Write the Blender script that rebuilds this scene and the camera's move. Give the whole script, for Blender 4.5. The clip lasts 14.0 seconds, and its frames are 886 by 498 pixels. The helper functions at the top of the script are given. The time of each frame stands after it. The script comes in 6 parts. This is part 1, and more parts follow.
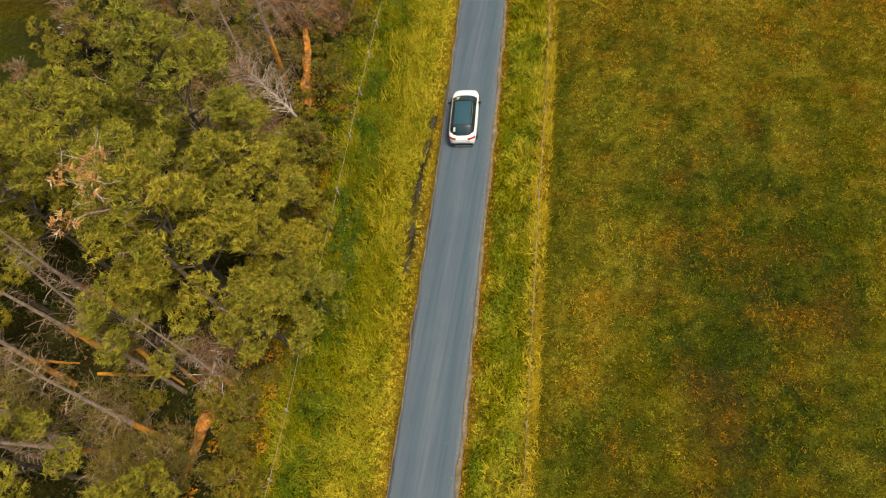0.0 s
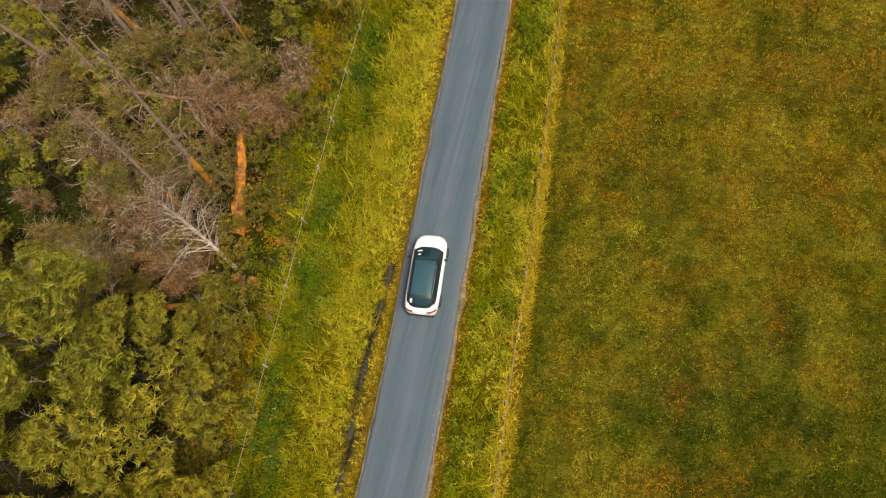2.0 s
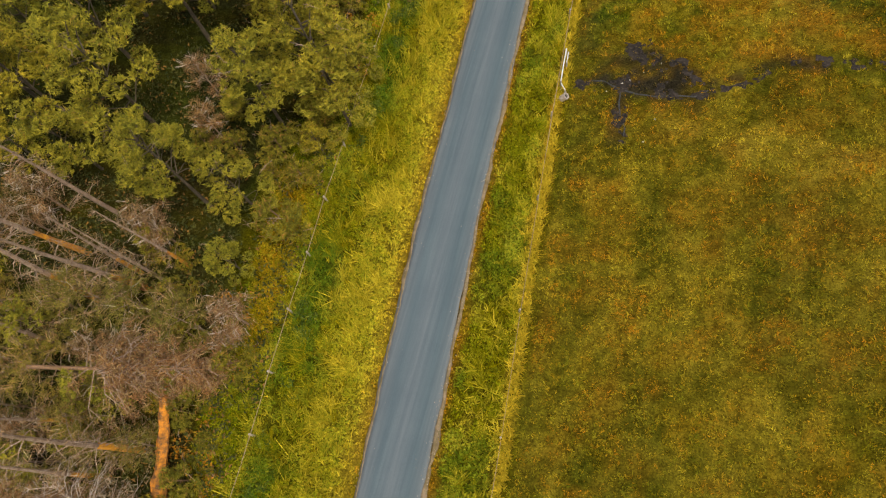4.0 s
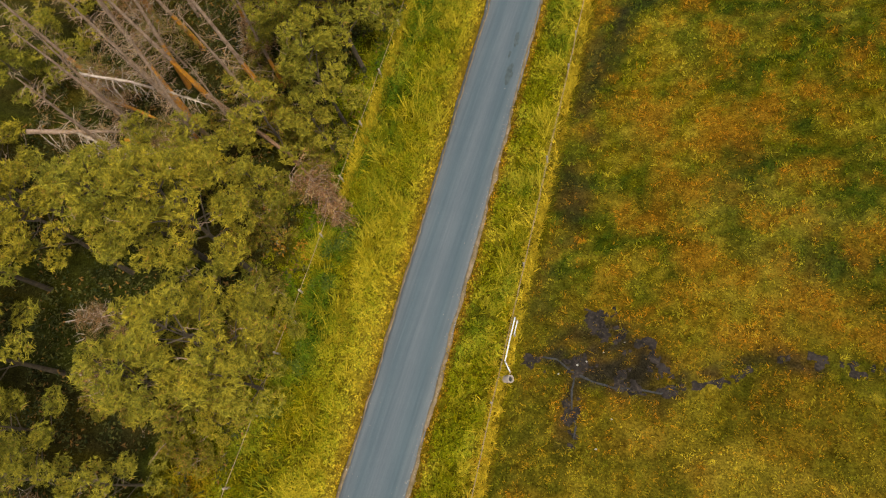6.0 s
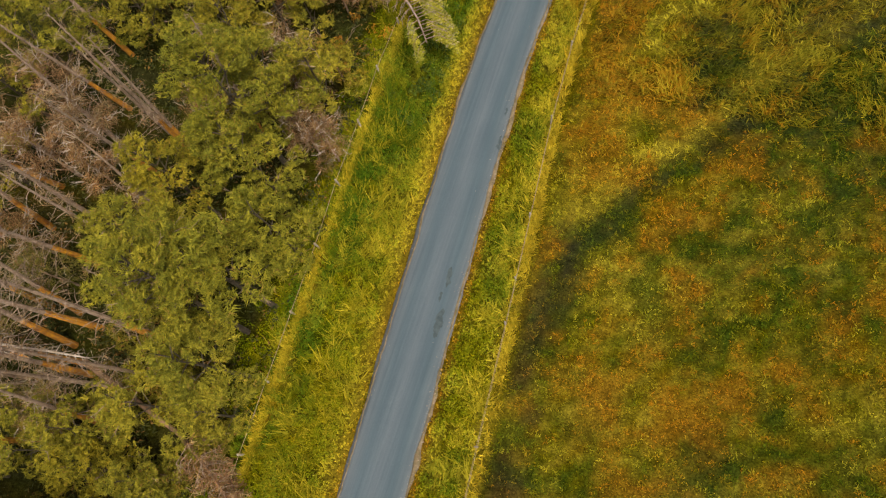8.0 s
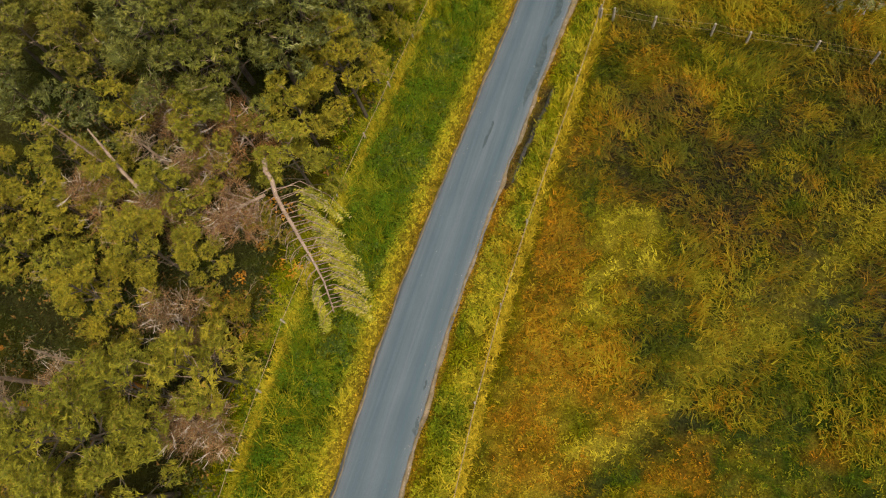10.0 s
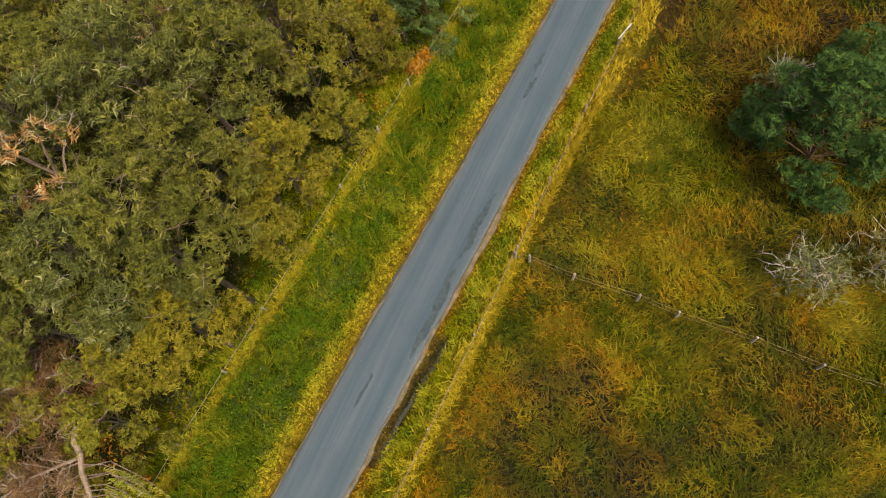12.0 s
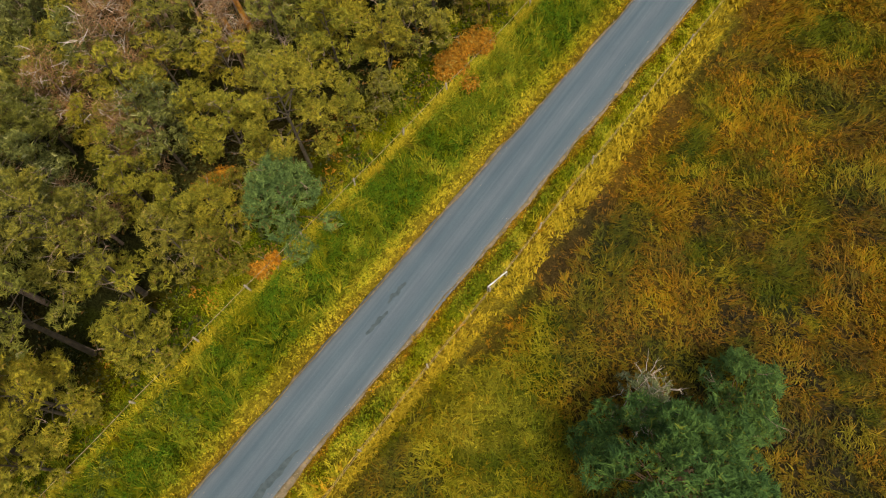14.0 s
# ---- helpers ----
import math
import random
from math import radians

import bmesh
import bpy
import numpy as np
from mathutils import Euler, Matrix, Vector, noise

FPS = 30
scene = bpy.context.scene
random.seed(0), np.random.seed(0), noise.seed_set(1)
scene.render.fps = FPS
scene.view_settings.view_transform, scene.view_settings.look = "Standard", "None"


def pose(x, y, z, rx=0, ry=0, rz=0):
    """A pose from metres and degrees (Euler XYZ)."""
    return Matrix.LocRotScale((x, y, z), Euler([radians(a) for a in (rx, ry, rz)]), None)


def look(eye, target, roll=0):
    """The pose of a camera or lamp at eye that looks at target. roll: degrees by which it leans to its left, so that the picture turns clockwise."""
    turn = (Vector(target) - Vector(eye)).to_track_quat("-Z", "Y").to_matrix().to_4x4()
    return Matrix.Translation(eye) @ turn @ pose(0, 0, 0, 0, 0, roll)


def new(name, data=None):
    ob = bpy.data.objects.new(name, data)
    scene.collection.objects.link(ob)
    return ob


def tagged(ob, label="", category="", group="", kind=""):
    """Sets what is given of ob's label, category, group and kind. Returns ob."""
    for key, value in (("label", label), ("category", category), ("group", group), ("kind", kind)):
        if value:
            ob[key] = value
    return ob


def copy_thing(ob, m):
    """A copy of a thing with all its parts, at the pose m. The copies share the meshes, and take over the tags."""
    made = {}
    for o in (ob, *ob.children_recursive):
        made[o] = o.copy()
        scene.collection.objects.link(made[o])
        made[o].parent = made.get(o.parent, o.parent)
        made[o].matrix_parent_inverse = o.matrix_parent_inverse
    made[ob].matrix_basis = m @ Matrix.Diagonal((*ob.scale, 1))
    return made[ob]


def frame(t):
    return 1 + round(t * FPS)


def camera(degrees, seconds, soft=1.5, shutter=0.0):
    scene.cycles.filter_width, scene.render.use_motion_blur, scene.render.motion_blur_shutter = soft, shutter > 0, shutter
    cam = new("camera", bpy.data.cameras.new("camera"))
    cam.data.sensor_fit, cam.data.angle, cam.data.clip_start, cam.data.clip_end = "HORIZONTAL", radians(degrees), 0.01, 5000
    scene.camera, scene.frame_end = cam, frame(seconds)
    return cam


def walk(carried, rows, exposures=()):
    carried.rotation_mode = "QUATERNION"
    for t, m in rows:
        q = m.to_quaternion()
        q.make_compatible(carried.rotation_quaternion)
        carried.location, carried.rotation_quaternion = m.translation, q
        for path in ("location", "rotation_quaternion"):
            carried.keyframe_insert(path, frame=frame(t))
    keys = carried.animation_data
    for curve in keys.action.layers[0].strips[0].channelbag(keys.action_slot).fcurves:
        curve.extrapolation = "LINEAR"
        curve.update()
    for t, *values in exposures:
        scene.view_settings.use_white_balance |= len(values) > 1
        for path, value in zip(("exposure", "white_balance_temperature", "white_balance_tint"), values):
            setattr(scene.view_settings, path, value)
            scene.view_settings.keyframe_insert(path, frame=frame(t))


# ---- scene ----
cam = camera(72.0, 14.0, soft=1.2)
PATH = [
    (0, (1.348, -15.587, 31.185), (0.959, -14.689, 29.44), -14.8),
    (0.5, (1.103, -11.038, 30.985), (0.727, -10.237, 29.191), -16.5),
    (1, (1.05, -6.371, 30.769), (0.679, -5.665, 28.935), -17.8),
    (1.5, (1.048, -2.407, 30.738), (0.672, -1.746, 28.888), -18.2),
    (2, (0.825, 1.303, 30.658), (0.443, 1.935, 28.799), -18.6),
    (2.5, (0.615, 4.589, 30.776), (0.231, 5.218, 28.917), -18.3),
    (3, (0.55, 7.608, 31.304), (0.16, 8.276, 29.459), -17.3),
    (3.2, (0.584, 9.061, 31.485), (0.185, 9.736, 29.645), -17.4),
    (5.3, (0.596, 28.976, 31.525), (0.136, 29.509, 29.653), -25.4),
    (5.5, (0.585, 30.487, 31.564), (0.119, 31.028, 29.696), -24.9),
    (6, (0.579, 33.644, 31.76), (0.1, 34.237, 29.911), -22.4),
    (6.5, (0.55, 37.302, 31.994), (0.062, 37.932, 30.16), -20.8),
    (7, (0.022, 41.934, 32.0), (-0.456, 42.551, 30.159), -22.3),
    (7.5, (-0.233, 46.536, 31.783), (-0.698, 47.111, 29.925), -24.6),
    (8, (-0.263, 50.308, 31.781), (-0.735, 50.875, 29.922), -23.1),
    (8.2, (-0.342, 51.798, 31.83), (-0.814, 52.366, 29.971), -22.8),
    (10.3, (-1.955, 69.121, 32.551), (-2.341, 69.71, 30.679), -16.4),
    (10.5, (-1.916, 70.698, 32.544), (-2.3, 71.292, 30.673), -15.7),
    (11, (-1.377, 74.797, 32.38), (-1.78, 75.4, 30.516), -14.9),
    (11.5, (-0.801, 79.069, 32.173), (-1.224, 79.661, 30.31), -14.4),
    (12, (-0.22, 83.246, 31.946), (-0.664, 83.838, 30.087), -13.3),
    (12.5, (0.342, 87.407, 31.701), (-0.121, 88.005, 29.85), -12.0),
    (13, (0.836, 91.592, 31.622), (0.358, 92.198, 29.777), -9.8),
    (13.5, (1.518, 95.796, 31.749), (1.016, 96.408, 29.912), -7.6),
    (14, (2.265, 100.176, 31.877), (1.739, 100.787, 30.047), -5.6),
]
walk(cam, [(t, look(eye, target, roll)) for t, eye, target, roll in PATH], [(0.0, 0.5, 7000, 3), (14.0, 0.5, 7000, 3)])

# ---- world, sun, exposure ----
world = bpy.data.worlds.new("sky")
scene.world = world
world.use_nodes = True
wn, wl = world.node_tree.nodes, world.node_tree.links
sky = wn.new("ShaderNodeTexSky")
sky.sky_type, sky.sun_disc = "NISHITA", False
sky.sun_elevation, sky.sun_rotation = radians(63), radians(110)
sky.air_density, sky.dust_density, sky.ozone_density = 1.0, 6.0, 0.6
wl.new(sky.outputs[0], wn["Background"].inputs[0])
wn["Background"].inputs[1].default_value = 0.12

sun_lamp = new("sun", bpy.data.lights.new("sun", "SUN"))
sun_lamp.data.energy, sun_lamp.data.angle, sun_lamp.data.color = 2.2, radians(14), (1.0, 0.95, 0.86)
sun_lamp.matrix_world = look((0, 0, 60), (-11, 4, 37))


# ---- materials ----
def material(name, rough=0.8, metal=0.0, spec=0.3):
    m = bpy.data.materials.new(name)
    m.use_nodes = True
    p = m.node_tree.nodes["Principled BSDF"]
    p.inputs["Roughness"].default_value, p.inputs["Metallic"].default_value = rough, metal
    p.inputs["Specular IOR Level"].default_value = spec
    return m, m.node_tree.nodes, m.node_tree.links, p


def node(nodes, kind, **values):
    n = nodes.new(kind)
    for k, v in values.items():
        n.inputs[k].default_value = v
    return n


def noise_tex(nodes, links, scale, detail=4.0, rough=0.6, coords=None):
    n = node(nodes, "ShaderNodeTexNoise", Scale=scale, Detail=detail, Roughness=rough)
    if coords:
        links.new(coords, n.inputs["Vector"])
    return n


def ramp(nodes, links, fac, stops):
    r = nodes.new("ShaderNodeValToRGB")
    e = r.color_ramp.elements
    while len(e) < len(stops):
        e.new(0.5)
    for el, (pos, col) in zip(e, stops):
        el.position, el.color = pos, (*col, 1)
    links.new(fac, r.inputs[0])
    return r


def mix(nodes, links, fac, a, b, how="MIX"):
    m = nodes.new("ShaderNodeMix")
    m.data_type, m.blend_type = "RGBA", how
    for sock, v in ((m.inputs["Factor"], fac), (m.inputs[6], a), (m.inputs[7], b)):
        if isinstance(v, (int, float)):
            sock.default_value = v
        elif isinstance(v, tuple):
            sock.default_value = (*v, 1)
        else:
            links.new(v, sock)
    return m.outputs[2]


def bump(nodes, links, height, p, strength=0.3, distance=0.05):
    b = node(nodes, "ShaderNodeBump", Strength=strength, Distance=distance)
    links.new(height, b.inputs["Height"])
    links.new(b.outputs[0], p.inputs["Normal"])


def mottled(name, a, b, scale=3.0, rough=0.85, c=None, fine=25.0, relief=0.3, metal=0.0, spec=0.3, per_object=0.0):
    """Two or three colours mixed by coarse and fine noise, with relief."""
    m, nodes, links, p = material(name, rough, metal, spec)
    at = nodes.new("ShaderNodeTexCoord").outputs["Object"]
    n1, n2 = noise_tex(nodes, links, scale, coords=at), noise_tex(nodes, links, fine, coords=at)
    col = ramp(nodes, links, n1.outputs[0], [(0.35, a), (0.65, b)]).outputs[0]
    if c:
        col = mix(nodes, links, ramp(nodes, links, n2.outputs[0], [(0.5, (0, 0, 0)), (0.7, (1, 1, 1))]).outputs[0], col, c)
    col = mix(nodes, links, 0.5, col, ramp(nodes, links, n2.outputs[0], [(0.3, (0.55, 0.55, 0.55)), (0.7, (1, 1, 1))]).outputs[0], "MULTIPLY")
    if per_object:
        info = nodes.new("ShaderNodeObjectInfo")
        col = mix(nodes, links, per_object, col, ramp(nodes, links, info.outputs["Random"], [(0.0, (0.5, 0.5, 0.5)), (1.0, (1.0, 1.0, 1.0))]).outputs[0], "MULTIPLY")
    links.new(col, p.inputs["Base Color"])
    bump(nodes, links, n2.outputs[0], p, relief)
    return m


def foliage(name, dark, light, dead, dead_share=0.06, rough=0.6, tree_var=0.35):
    """Leaves: each island has its own colour between two greens, a few of them withered; each tree its own tone."""
    m, nodes, links, p = material(name, rough, 0, 0.08)
    geo, info = nodes.new("ShaderNodeNewGeometry"), nodes.new("ShaderNodeObjectInfo")
    at = nodes.new("ShaderNodeTexCoord").outputs["Object"]
    col = ramp(nodes, links, geo.outputs["Random Per Island"], [(0.0, dark), (1 - dead_share, light), (min(1, 1.001 - dead_share), dead), (1.0, dead)]).outputs[0]
    n = noise_tex(nodes, links, 0.9, 3.0, coords=at)
    col = mix(nodes, links, 0.8, col, ramp(nodes, links, n.outputs[0], [(0.32, (0.55, 0.62, 0.62)), (0.68, (1.3, 1.2, 0.9))]).outputs[0], "MULTIPLY")
    fine = noise_tex(nodes, links, 8.0, 3.0, 0.65, at)
    col = mix(nodes, links, 0.75, col, ramp(nodes, links, fine.outputs[0], [(0.36, (0.42, 0.48, 0.45)), (0.64, (1.3, 1.25, 1.1))]).outputs[0], "MULTIPLY")
    bump(nodes, links, fine.outputs[0], p, 0.7, 0.12)
    col = mix(nodes, links, tree_var, col, ramp(nodes, links, info.outputs["Random"], [(0.0, (0.6, 0.75, 0.7)), (0.5, (1.0, 1.0, 1.0)), (1.0, (1.3, 1.1, 0.55))]).outputs[0], "MULTIPLY")
    links.new(col, p.inputs["Base Color"])
    thin = node(nodes, "ShaderNodeBsdfTranslucent")
    links.new(col, thin.inputs[0])
    both = node(nodes, "ShaderNodeMixShader", Fac=0.2)
    links.new(p.outputs[0], both.inputs[1])
    links.new(thin.outputs[0], both.inputs[2])
    links.new(both.outputs[0], nodes["Material Output"].inputs[0])
    return m


LUSH, STRAW, RUST, SOIL, BASE = (0.052, 0.080, 0.007), (0.38, 0.300, 0.030), (0.33, 0.140, 0.012), (0.044, 0.036, 0.022), (0.128, 0.108, 0.003)


def cover_colour(nodes, links):
    """Colour of ground and grass from the four plant masks in the attribute 'cover'."""
    att = nodes.new("ShaderNodeAttribute")
    att.attribute_name = "cover"
    sep = nodes.new("ShaderNodeSeparateColor")
    links.new(att.outputs["Color"], sep.inputs[0])
    col = mix(nodes, links, sep.outputs[0], BASE, LUSH)
    col = mix(nodes, links, sep.outputs[1], col, STRAW)
    col = mix(nodes, links, sep.outputs[2], col, RUST)
    return mix(nodes, links, att.outputs["Alpha"], col, SOIL)


def ground_material():
    m, nodes, links, p = material("meadow_ground", 0.95, 0, 0.0)
    at = nodes.new("ShaderNodeTexCoord").outputs["Object"]
    col = cover_colour(nodes, links)
    # low noise values darken the ground, painting in shade between the tufts
    for scale, lo, hi in ((0.35, 0.65, 1.05), (2.2, 0.45, 1.1), (11.0, 0.2, 1.1)):
        n = noise_tex(nodes, links, scale, 5.0, 0.65, at)
        col = mix(nodes, links, 1.0, col, ramp(nodes, links, n.outputs[0], [(0.3, (lo, lo, lo)), (0.7, (hi, hi, hi))]).outputs[0], "MULTIPLY")
    links.new(col, p.inputs["Base Color"])
    bump(nodes, links, noise_tex(nodes, links, 7.0, 6.0, 0.7, at).outputs[0], p, 0.8, 0.15)
    return m


def grass_material(name="grass_blades", stops=((0.0, (0.68, 0.74, 0.55)), (0.55, (1.15, 1.18, 1.0)), (0.93, (1.6, 1.54, 1.2)), (1.0, (1.9, 1.8, 1.6)))):
    m, nodes, links, p = material(name, 0.85, 0, 0.0)
    col = cover_colour(nodes, links)
    geo = nodes.new("ShaderNodeNewGeometry")
    col = mix(nodes, links, 1.0, col, ramp(nodes, links, geo.outputs["Random Per Island"], stops).outputs[0], "MULTIPLY")
    links.new(col, p.inputs["Base Color"])
    return m


def asphalt_material():
    m, nodes, links, p = material("asphalt", 0.75, 0, 0.35)
    att = nodes.new("ShaderNodeAttribute")
    att.attribute_name = "lane"
    at = nodes.new("ShaderNodeTexCoord").outputs["Object"]
    col = ramp(nodes, links, att.outputs["Fac"], [(0.0, (0.105, 0.112, 0.122)), (0.06, (0.088, 0.103, 0.122)), (0.25, (0.062, 0.088, 0.110)), (0.5, (0.085, 0.105, 0.128)), (0.76, (0.056, 0.083, 0.104)), (0.93, (0.085, 0.102, 0.120)), (1.0, (0.108, 0.112, 0.118))]).outputs[0]
    n = noise_tex(nodes, links, 0.5, 4.0, 0.6, at)
    col = mix(nodes, links, 1.0, col, ramp(nodes, links, n.outputs[0], [(0.3, (0.93, 0.94, 0.95)), (0.7, (1.06, 1.05, 1.04))]).outputs[0], "MULTIPLY")
    stretch = nodes.new("ShaderNodeMapping")
    stretch.inputs["Scale"].default_value = (5.0, 0.12, 1.0)
    stretch.inputs["Rotation"].default_value = (0, 0, 0.02)
    links.new(at, stretch.inputs["Vector"])
    st = noise_tex(nodes, links, 1.0, 5.0, 0.6, stretch.outputs[0])
    col = mix(nodes, links, 1.0, col, ramp(nodes, links, st.outputs[0], [(0.32, (0.80, 0.84, 0.86)), (0.68, (1.12, 1.10, 1.08))]).outputs[0], "MULTIPLY")
    f = noise_tex(nodes, links, 40.0, 4.0, 0.7, at)
    col = mix(nodes, links, 1.0, col, ramp(nodes, links, f.outputs[0], [(0.3, (0.8, 0.8, 0.8)), (0.7, (1.15, 1.15, 1.15))]).outputs[0], "MULTIPLY")
    links.new(col, p.inputs["Base Color"])
    bump(nodes, links, f.outputs[0], p, 0.35, 0.01)
    return m


M_GROUND, M_GRASS, M_ASPHALT = ground_material(), grass_material(), asphalt_material()
M_FIELD = grass_material("meadow_blades", ((0.0, (0.68, 0.74, 0.55)), (0.6, (0.98, 1.02, 0.9)), (1.0, (1.28, 1.25, 1.0))))
M_HERB = grass_material("herb_leaves", ((0.0, (0.24, 0.38, 0.3)), (0.35, (0.95, 1.16, 0.95)), (0.9, (1.45, 1.58, 1.2)), (0.988, (1.8, 1.8, 1.4)), (1.0, (1.9, 1.9, 3.5))))
M_BARK = mottled("pine_bark", (0.10, 0.06, 0.035), (0.22, 0.13, 0.08), 2.0, 0.9, (0.26, 0.13, 0.05))
M_GREYBARK = mottled("dead_grey_bark", (0.17, 0.105, 0.068), (0.33, 0.225, 0.165), 3.0, 0.9, (0.42, 0.33, 0.27))
M_ORANGEBARK = mottled("orange_rotten_bark", (0.10, 0.05, 0.02), (0.60, 0.22, 0.02), 2.6, 0.95, (0.07, 0.045, 0.03), 7.0, 1.0)
M_FLAKE = mottled("orange_flaking_bark", (0.30, 0.11, 0.02), (0.72, 0.32, 0.02), 1.8, 0.9, (0.20, 0.10, 0.05), 9.0, 0.8)
M_PINE = foliage("pine_needles", (0.160, 0.146, 0.018), (0.360, 0.308, 0.042), (0.30, 0.20, 0.05), 0.04)
M_SPRUCE = foliage("spruce_needles", (0.070, 0.11, 0.035), (0.19, 0.25, 0.085), (0.22, 0.14, 0.05), 0.03)
M_DEADNEEDLE = foliage("withered_needles", (0.16, 0.08, 0.045), (0.36, 0.20, 0.12), (0.42, 0.30, 0.20), 0.2)
M_WILLOW = foliage("willow_leaves", (0.10, 0.115, 0.055), (0.24, 0.25, 0.14), (0.36, 0.33, 0.22), 0.12)
M_BUSH = foliage("dark_bush_leaves", (0.042, 0.088, 0.028), (0.105, 0.175, 0.048), (0.16, 0.19, 0.035), 0.05)
M_SHRUB = foliage("shrub_leaves", (0.11, 0.10, 0.014), (0.27, 0.225, 0.030), (0.30, 0.17, 0.05), 0.1)
M_TAR = mottled("tar", (0.034, 0.052, 0.060), (0.060, 0.078, 0.088), 3.0, 0.6)
M_BIRCH = foliage("birch_leaves", (0.124, 0.120, 0.022), (0.255, 0.234, 0.052), (0.30, 0.25, 0.12), 0.05)
M_SALLOW = foliage("sallow_leaves", (0.078, 0.088, 0.028), (0.195, 0.200, 0.066), (0.32, 0.32, 0.18), 0.06)
M_BLEACH = mottled("bleached_wood", (0.34, 0.26, 0.20), (0.55, 0.46, 0.40), 4.0, 0.9)
M_SPRUCEDRY = foliage("drying_spruce_needles", (0.26, 0.23, 0.025), (0.50, 0.44, 0.07), (0.45, 0.36, 0.22), 0.15)
M_TWIG = foliage("dead_twigs", (0.22, 0.13, 0.09), (0.42, 0.29, 0.22), (0.50, 0.42, 0.36), 0.12)
M_DRY = foliage("dry_olive_needles", (0.13, 0.11, 0.025), (0.27, 0.22, 0.06), (0.30, 0.18, 0.09), 0.15)
M_FERN = foliage("rusty_bracken", (0.30, 0.12, 0.012), (0.55, 0.25, 0.03), (0.45, 0.30, 0.08), 0.1)
M_NETTLE = foliage("nettle_leaves", (0.035, 0.062, 0.012), (0.125, 0.165, 0.025), (0.26, 0.27, 0.06), 0.06, tree_var=0)
M_WITHER = foliage("withered_birch_leaves", (0.34, 0.17, 0.07), (0.52, 0.30, 0.15), (0.5, 0.4, 0.3), 0.2)
M_MUD = mottled("wet_dark_mud", (0.016, 0.016, 0.015), (0.042, 0.037, 0.034), 1.6, 0.6, (0.075, 0.062, 0.04), 7.0, 0.9)
# undergrowth greens and browns, kept dark to carry the shade among the trunks
M_UNDER = foliage("woodland_undergrowth", (0.026, 0.038, 0.014), (0.11, 0.105, 0.030), (0.22, 0.12, 0.04), 0.16, tree_var=0)
M_POST = mottled("weathered_post", (0.24, 0.19, 0.13), (0.40, 0.33, 0.25), 6.0, 0.9, (0.55, 0.5, 0.44))
M_WIRE = mottled("fence_wire", (0.26, 0.18, 0.09), (0.42, 0.31, 0.18), 3.0, 0.7)
M_GRIT = mottled("tan_grit", (0.13, 0.095, 0.05), (0.25, 0.18, 0.12), 2.0, 0.95, (0.09, 0.085, 0.03), 14.0, 0.6)
M_DARKBARK = mottled("dark_limb_bark", (0.05, 0.038, 0.024), (0.10, 0.075, 0.05), 3.0, 0.9)


# ---- plan: the road's line and what grows where ----
LEFT_EDGE = ((-400, 16.0), (-60, -3.2), (-9, -6.12), (8, -7.18), (29, -8.62), (48, -9.46), (67, -10.33), (73, -10.53), (80, -10.2), (97, -9.2), (109, -8.42), (124, -7.55), (200, -3.0), (500, 16))
HALF = 1.7
_ys = np.arange(-420, 520, 1.0)
_xs = np.interp(_ys, *zip(*LEFT_EDGE))
_xs = np.convolve(np.pad(_xs, 5, mode="edge"), np.hanning(13)[1:-1] / np.hanning(13).sum(), "valid")


def road_x(y):
    """x of the road's centre line at y."""
    return np.interp(y, _ys, _xs) + HALF - 0.02


def fence_right_x(y):
    return road_x(y) + np.interp(y, (-40, 0, 18, 56, 80, 105, 130), (4.9, 4.8, 4.9, 4.45, 3.9, 3.45, 3.2))


def fence_left_x(y):
    return road_x(y) + np.interp(y, (-40, 1, 12, 42, 54, 90, 111, 140), (-7.6, -7.65, -7.75, -7.15, -7.2, -7.3, -7.15, -7.0))


def smooth_noise(x, y, scale, seed=0):
    """Smooth pseudo-noise between 0 and 1 at points given as arrays."""
    rng = np.random.RandomState(seed)
    g = rng.rand(128, 128)
    u, v = x / scale + 37.3, y / scale + 51.7
    i, j = np.floor(u).astype(int), np.floor(v).astype(int)
    fu, fv = u - i, v - j
    fu, fv = fu * fu * (3 - 2 * fu), fv * fv * (3 - 2 * fv)
    a, b, c, d = g[i % 128, j % 128], g[(i + 1) % 128, j % 128], g[i % 128, (j + 1) % 128], g[(i + 1) % 128, (j + 1) % 128]
    return (a * (1 - fu) + b * fu) * (1 - fv) + (c * (1 - fu) + d * fu) * fv


def fractal(x, y, scale, seed=0):
    return (smooth_noise(x, y, scale, seed) + 0.5 * smooth_noise(x, y, scale / 2.1, seed + 1) + 0.25 * smooth_noise(x, y, scale / 4.3, seed + 2)) / 1.75


def step(a, b, v):
    t = np.clip((v - a) / (b - a), 0, 1)
    return t * t * (3 - 2 * t)


def band(u, a, b, soft):
    return step(a - soft, a + soft, u) * (1 - step(b - soft, b + soft, u))


def blob(x, y, cx, cy, rx, ry, seed, turn=0.0):
    """A patch with an uneven rim: 1 inside, 0 outside."""
    c, s = math.cos(turn), math.sin(turn)
    dx, dy = x - cx, y - cy
    d = np.hypot((dx * c + dy * s) / rx, (dy * c - dx * s) / ry)
    return 1 - step(0.6, 1.25, d + 0.9 * (fractal(x, y, 2.5, seed) - 0.5) + 0.5 * (fractal(x, y, 0.8, seed + 5) - 0.5))


